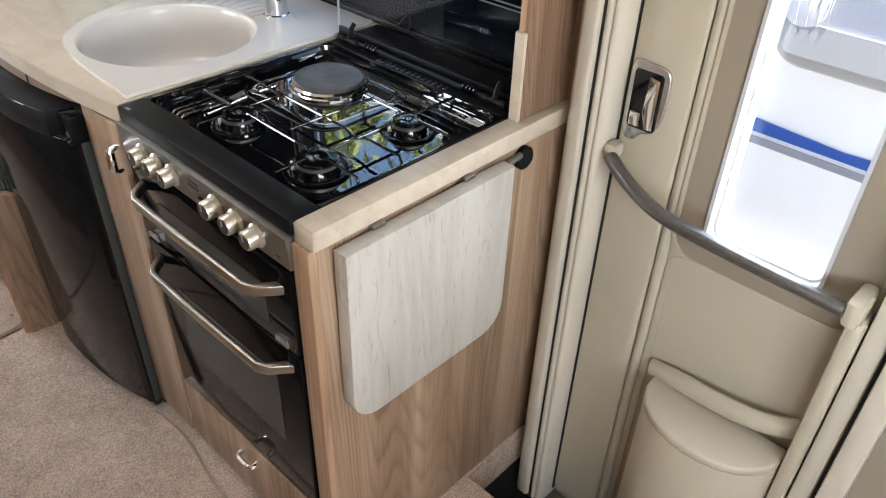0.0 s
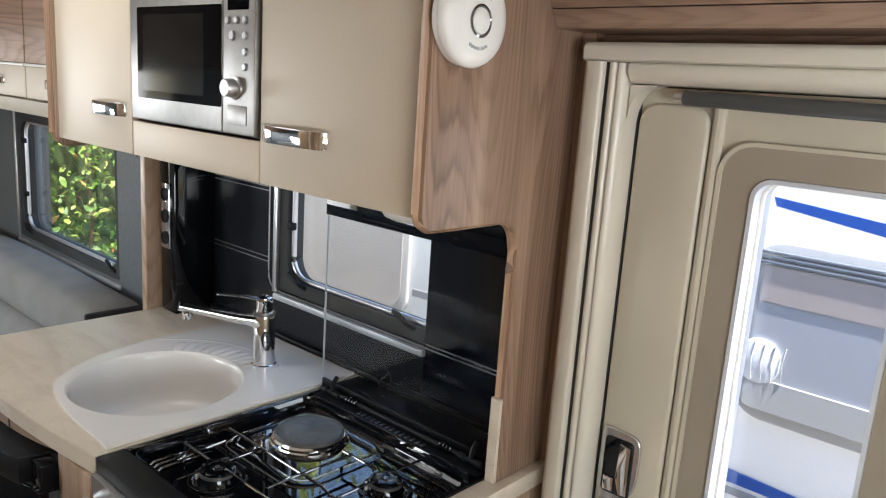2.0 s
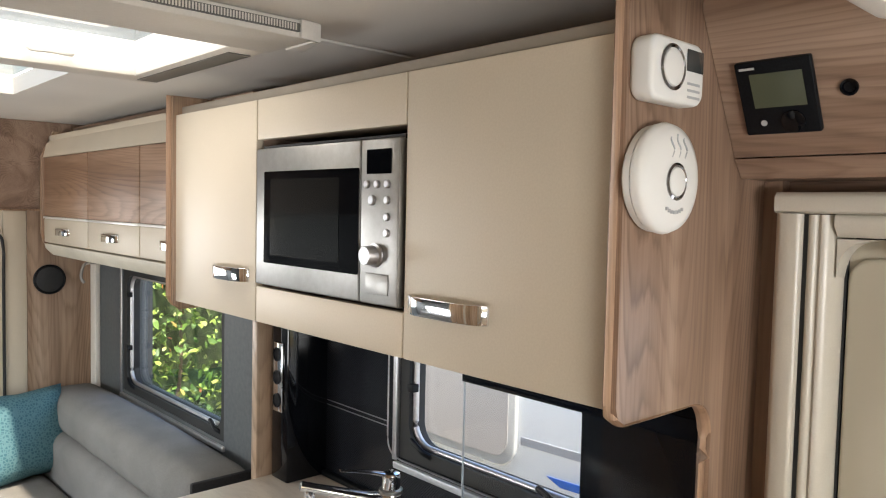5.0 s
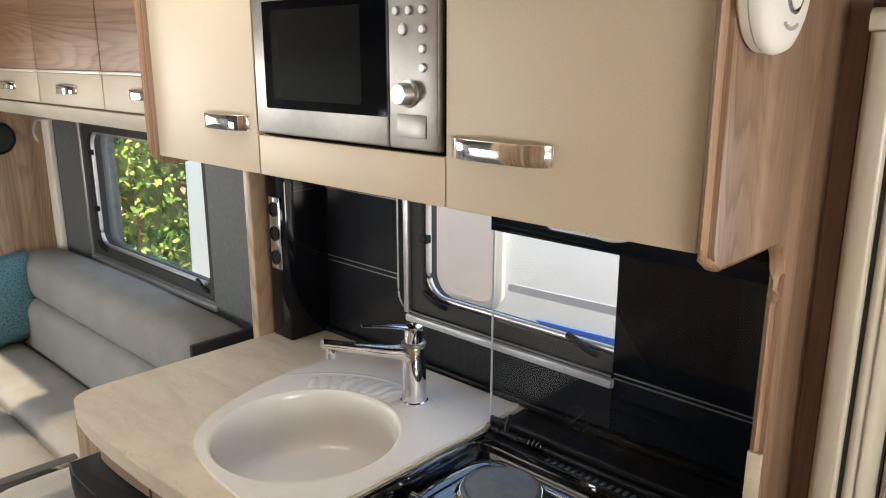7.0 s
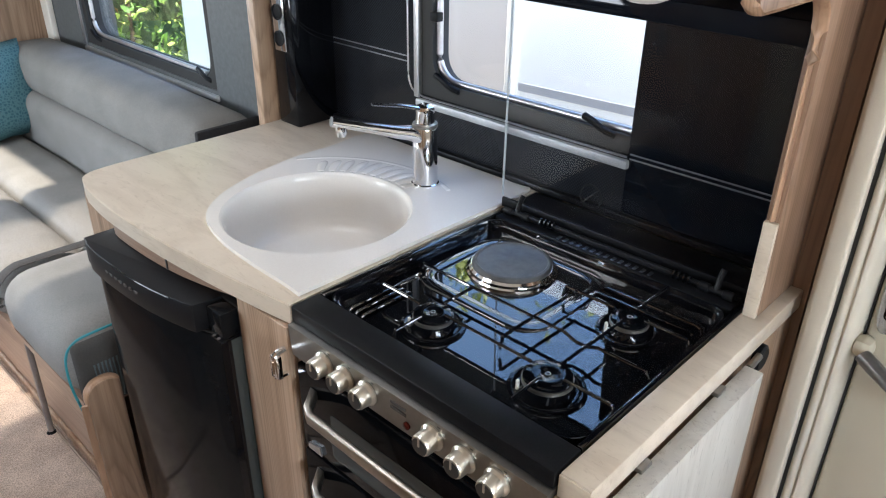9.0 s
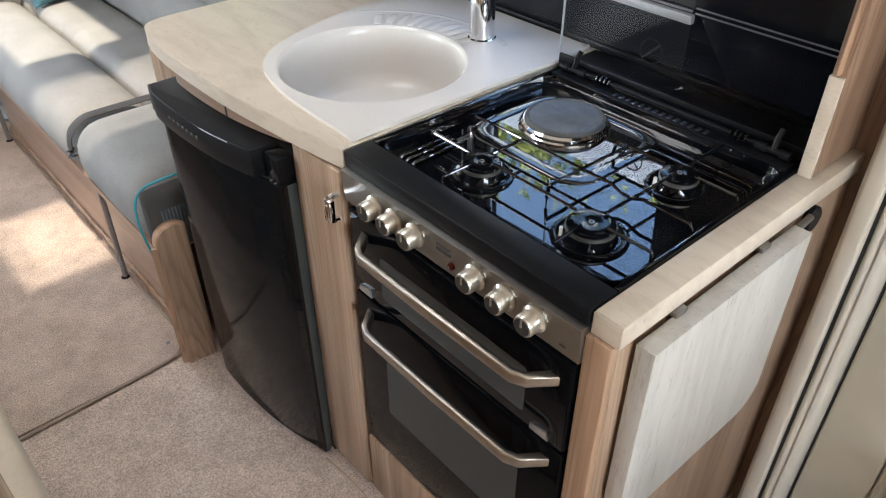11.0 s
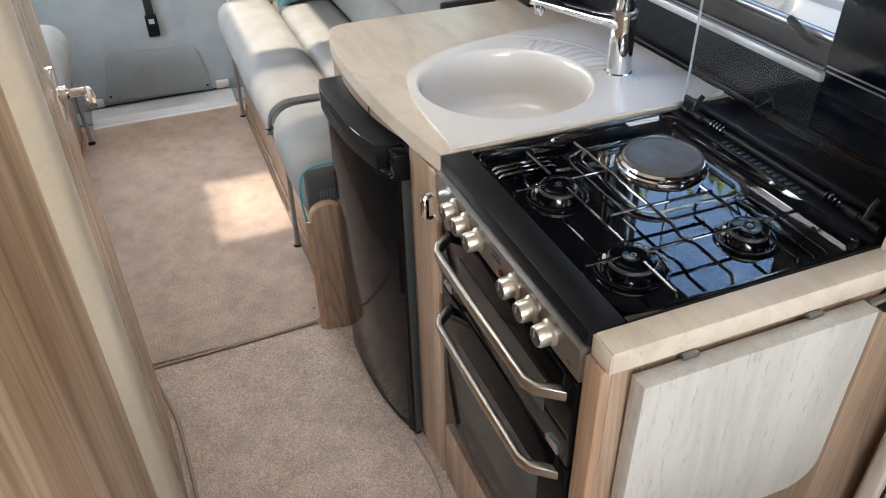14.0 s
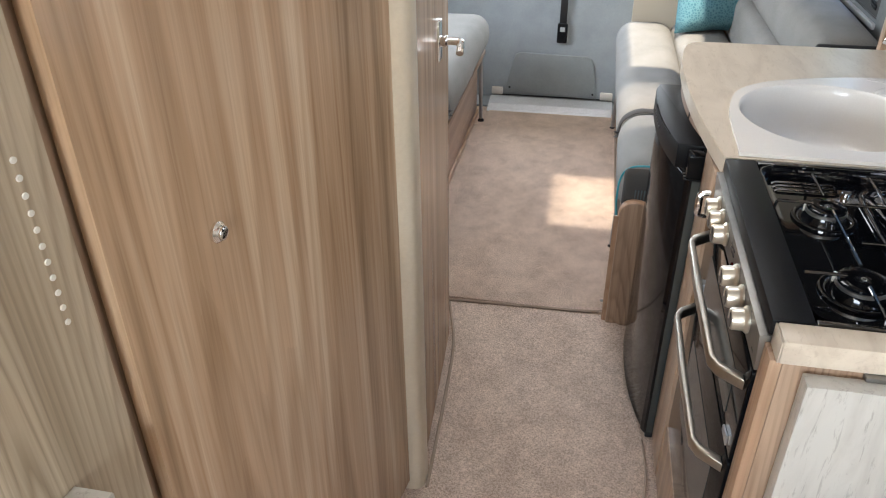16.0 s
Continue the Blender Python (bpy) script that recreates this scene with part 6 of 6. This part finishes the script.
stripe([(1.10, 0.69), (1.73, 0.683), (2.225, 0.671), (2.225, 0.703), (1.73, 0.717), (1.10, 0.73)], nb_grey)
stripe([(1.10, 0.555), (1.72, 0.563), (2.015, 0.552), (2.087, 0.580), (1.72, 0.594), (1.10, 0.612)], nb_blue)
stripe([(0.20, 0.40), (0.95, 0.40), (0.80, 0.445), (0.50, 0.43), (0.20, 0.45)], nb_blue)
stripe([(0.20, 0.36), (0.95, 0.36), (0.95, 0.385), (0.20, 0.385)], nb_grey)
stripe([(-0.2, 1.165), (0.755, 1.298), (0.765, 1.325), (-0.2, 1.225)], nb_blue)
for y0, y1, z0, z1 in ((2.24, 3.60, 0.56, 1.32), (-0.30, 0.80, 0.64, 1.20)):
    w = part("window", prism(rounded(y0, y1, z0, z1, 0.10), 0, NX - 0.022, NX - 0.001, 0.008), soft_grey, nb, "grey tinted caravan window", 60)
    part("pane", prism(rounded(y0 + 0.04, y1 - 0.04, z0 + 0.04, z1 - 0.04, 0.08), 0, NX - 0.0245, NX - 0.0225), material("tinted_pane", (0.50, 0.46, 0.43) if y0 > 1 else (0.40, 0.42, 0.46), 0.12), w)
part("window_blind", prism(rounded(-0.24, 0.755, 1.015, 1.125, 0.01), 0, NX - 0.028, NX - 0.0248), material("pinkish_blind", (0.42, 0.37, 0.35), 0.5), nb, "pinkish drawn-up blind")
for z in (1.13, 1.146, 1.160):
    part("window_rail", box(NX - 0.034, NX - 0.0248, -0.27, 0.775, z, z + 0.010, 0.002), nb_rail, nb, "grey window rail")
part("window_cushion", prism(rounded(0.665, 0.785, 0.76, 0.90, 0.055), 0, NX - 0.036, NX - 0.0248, 0.004), nb_white, nb, "pale cushion behind the glass", 60)
for k in range(4):
    part("cushion_rib", tube([(NX - 0.0362, 0.640 + 0.03 * k + 0.012, 0.772), (NX - 0.037, 0.640 + 0.03 * k + 0.018, 0.83), (NX - 0.0362, 0.640 + 0.03 * k + 0.012, 0.888)], 0.0025, 5), soft_grey, nb)
part("window_seat", prism(rounded(0.20, 0.76, 0.68, 0.775, 0.03), 0, NX - 0.035, NX - 0.025), soft_grey, nb)
for y in (-1.2, -2.0):
    wh = part("wheel", lathe([(0.30, -0.09), (0.32, -0.07), (0.32, 0.07), (0.30, 0.09), (0.19, 0.095)], (NX + 0.14, y, -0.43), (-1, 0, 0), 32), rubber, nb, "black tyre")
    part("rim", lathe([(0.188, 0.088), (0.17, 0.098), (0.05, 0.092), (0.001, 0.095)], (NX + 0.14, y, -0.43), (-1, 0, 0), 24), alu, wh)


def leaf_material():
    m = material("hedge_leaf", (0.09, 0.16, 0.03), 0.5, 0, 0.4)
    info = m.node_tree.nodes.new("ShaderNodeNewGeometry")
    base(m, ramp(m, info.outputs["Random Per Island"], [(0.0, (0.035, 0.085, 0.012)), (0.45, (0.10, 0.19, 0.03)), (0.8, (0.22, 0.30, 0.055)), (0.97, (0.30, 0.33, 0.09)), (1.0, (0.30, 0.05, 0.02))]))
    m.node_tree.nodes["Principled BSDF"].inputs["Transmission Weight"].default_value = 0.0
    return m


rng = random.Random(7)


def tree(x, y, h, spread, seed):
    """A broadleaf tree: tapered trunk, limbs and a crown of many single leaves in uneven clumps."""
    r = random.Random(seed)
    t = thing("tree", (x, y, -0.75), "tall sunlit tree with yellow-green leaves behind the caravan", "tree", "trees behind the caravan")
    line = arc([(x, y, -0.75), (x + 0.05, y, 0.8), (x - 0.05, y + 0.1, h * 0.45), (x, y, h * 0.8)], 5)
    part("trunk", tapered(line, [0.17 * (1 - 0.8 * i / (len(line) - 1)) for i in range(len(line))], 8), bark, t)
    v, f = [], []
    for k in range(20):
        a, z = r.uniform(0, 6.28), r.uniform(0.35, 0.9) * h
        q = Vector((x + spread * r.uniform(0.3, 0.8) * math.cos(a), y + spread * r.uniform(0.3, 0.8) * math.sin(a), min(z + r.uniform(0.2, 0.9), h - 0.35)))
        root = Vector((x, y, z * 0.75))
        limb = arc([root, root.lerp(q, 0.5) + Vector((0, 0, 0.15)), q], 4)
        part("limb", tapered(limb, [0.05 * (1 - 0.75 * i / (len(limb) - 1)) for i in range(len(limb))], 6), bark, t)
        for _ in range(480):
            c = q + Vector((r.gauss(0, 0.42), r.gauss(0, 0.42), r.gauss(0, 0.36)))
            s = r.uniform(0.07, 0.13)
            m = Euler((r.uniform(-1.2, 1.2), r.uniform(-1.2, 1.2), r.uniform(0, 6.28))).to_matrix()
            i = len(v)
            for p in ((-1, 0, 0), (-0.2, 0.5, 0.1), (1.1, 0, -0.1), (-0.2, -0.5, 0.1)):
                v.append(tuple(c + m @ (Vector(p) * s) - Vector((x, y, -0.75))))
            f.append((i, i + 1, i + 2, i + 3))
    me = bpy.data.meshes.new("crown")
    me.from_pydata(v, [], f)
    me.materials.append(tree_leaf)
    crown = new("crown", me)
    crown.parent = t
    tagged(crown, "dense uneven crown of yellow-green leaves", "", "", "stuff")


bark = speckled("tree_bark", (0.10, 0.07, 0.045), (0.18, 0.13, 0.09), 30, 0.9)
tree_leaf = material("tree_leaf", (0.26, 0.30, 0.06), 0.5, 0, 0.3)
base(tree_leaf, ramp(tree_leaf, tree_leaf.node_tree.nodes.new("ShaderNodeNewGeometry").outputs["Random Per Island"], [(0.0, (0.20, 0.24, 0.05)), (0.5, (0.33, 0.37, 0.09)), (1.0, (0.46, 0.47, 0.15))]))
for k, (ty, th) in enumerate(((3.4, 4.0), (5.9, 5.1), (8.2, 5.9), (10.6, 6.5), (13.2, 6.9))):
    tree(7.3 + 0.4 * (k % 2), ty, th, 1.7, 20 + k)
hedge = thing("hedge", (3.3, 6.9, -0.75), "tall sunlit mixed hedge with red berries", "hedge")
for k in range(9):
    x = 1.0 + 0.6 * k + rng.uniform(-0.15, 0.15)
    y = 6.8 + rng.uniform(-0.2, 0.3)
    pts = [(x, y, -0.75), (x + rng.uniform(-0.1, 0.1), y - 0.1, 0.1), (x + rng.uniform(-0.25, 0.25), y - 0.15, 0.9), (x + rng.uniform(-0.4, 0.4), y - 0.2, 1.8)]
    part("stem", tube(arc(pts, 4), 0.018, 6), speckled("twig_bark", (0.12, 0.08, 0.05), (0.2, 0.14, 0.09), 40, 0.9) if k == 0 else bpy.data.materials["twig_bark"], hedge)
verts, faces = [], []
for k in range(9000):
    x = rng.uniform(0.6, 6.2)
    z = rng.uniform(-0.72, 2.3)
    depth = 0.35 * noise.noise(Vector((x * 1.3, z * 1.6, 0.0))) + 0.25 * noise.noise(Vector((x * 4, z * 4, 3.0)))
    y = 6.55 + depth + abs(rng.gauss(0, 0.16))
    if noise.noise(Vector((x * 3.2, z * 3.2, 9.0))) < -0.42:
        y += 0.5
    s = rng.uniform(0.022, 0.052)
    q = Euler((rng.uniform(-1.2, 1.2), rng.uniform(-1.2, 1.2), rng.uniform(0, 6.28))).to_matrix()
    i = len(verts)
    for p in ((-1, 0, 0), (-0.35, 0.5, 0.12), (0.5, 0.42, 0.1), (1.15, 0, -0.1), (0.5, -0.42, 0.1), (-0.35, -0.5, 0.12)):
        verts.append(Vector((x, y, z)) + q @ (Vector(p) * s))
    faces.append(tuple(range(i, i + 6)))
me = bpy.data.meshes.new("leaves")
me.from_pydata([tuple(v - Vector((3.3, 6.9, -0.75))) for v in verts], [], faces)
me.materials.append(leaf_material())
leaves = new("leaves", me)
leaves.parent = hedge
tagged(leaves, "many small green leaves", "", "", "stuff")
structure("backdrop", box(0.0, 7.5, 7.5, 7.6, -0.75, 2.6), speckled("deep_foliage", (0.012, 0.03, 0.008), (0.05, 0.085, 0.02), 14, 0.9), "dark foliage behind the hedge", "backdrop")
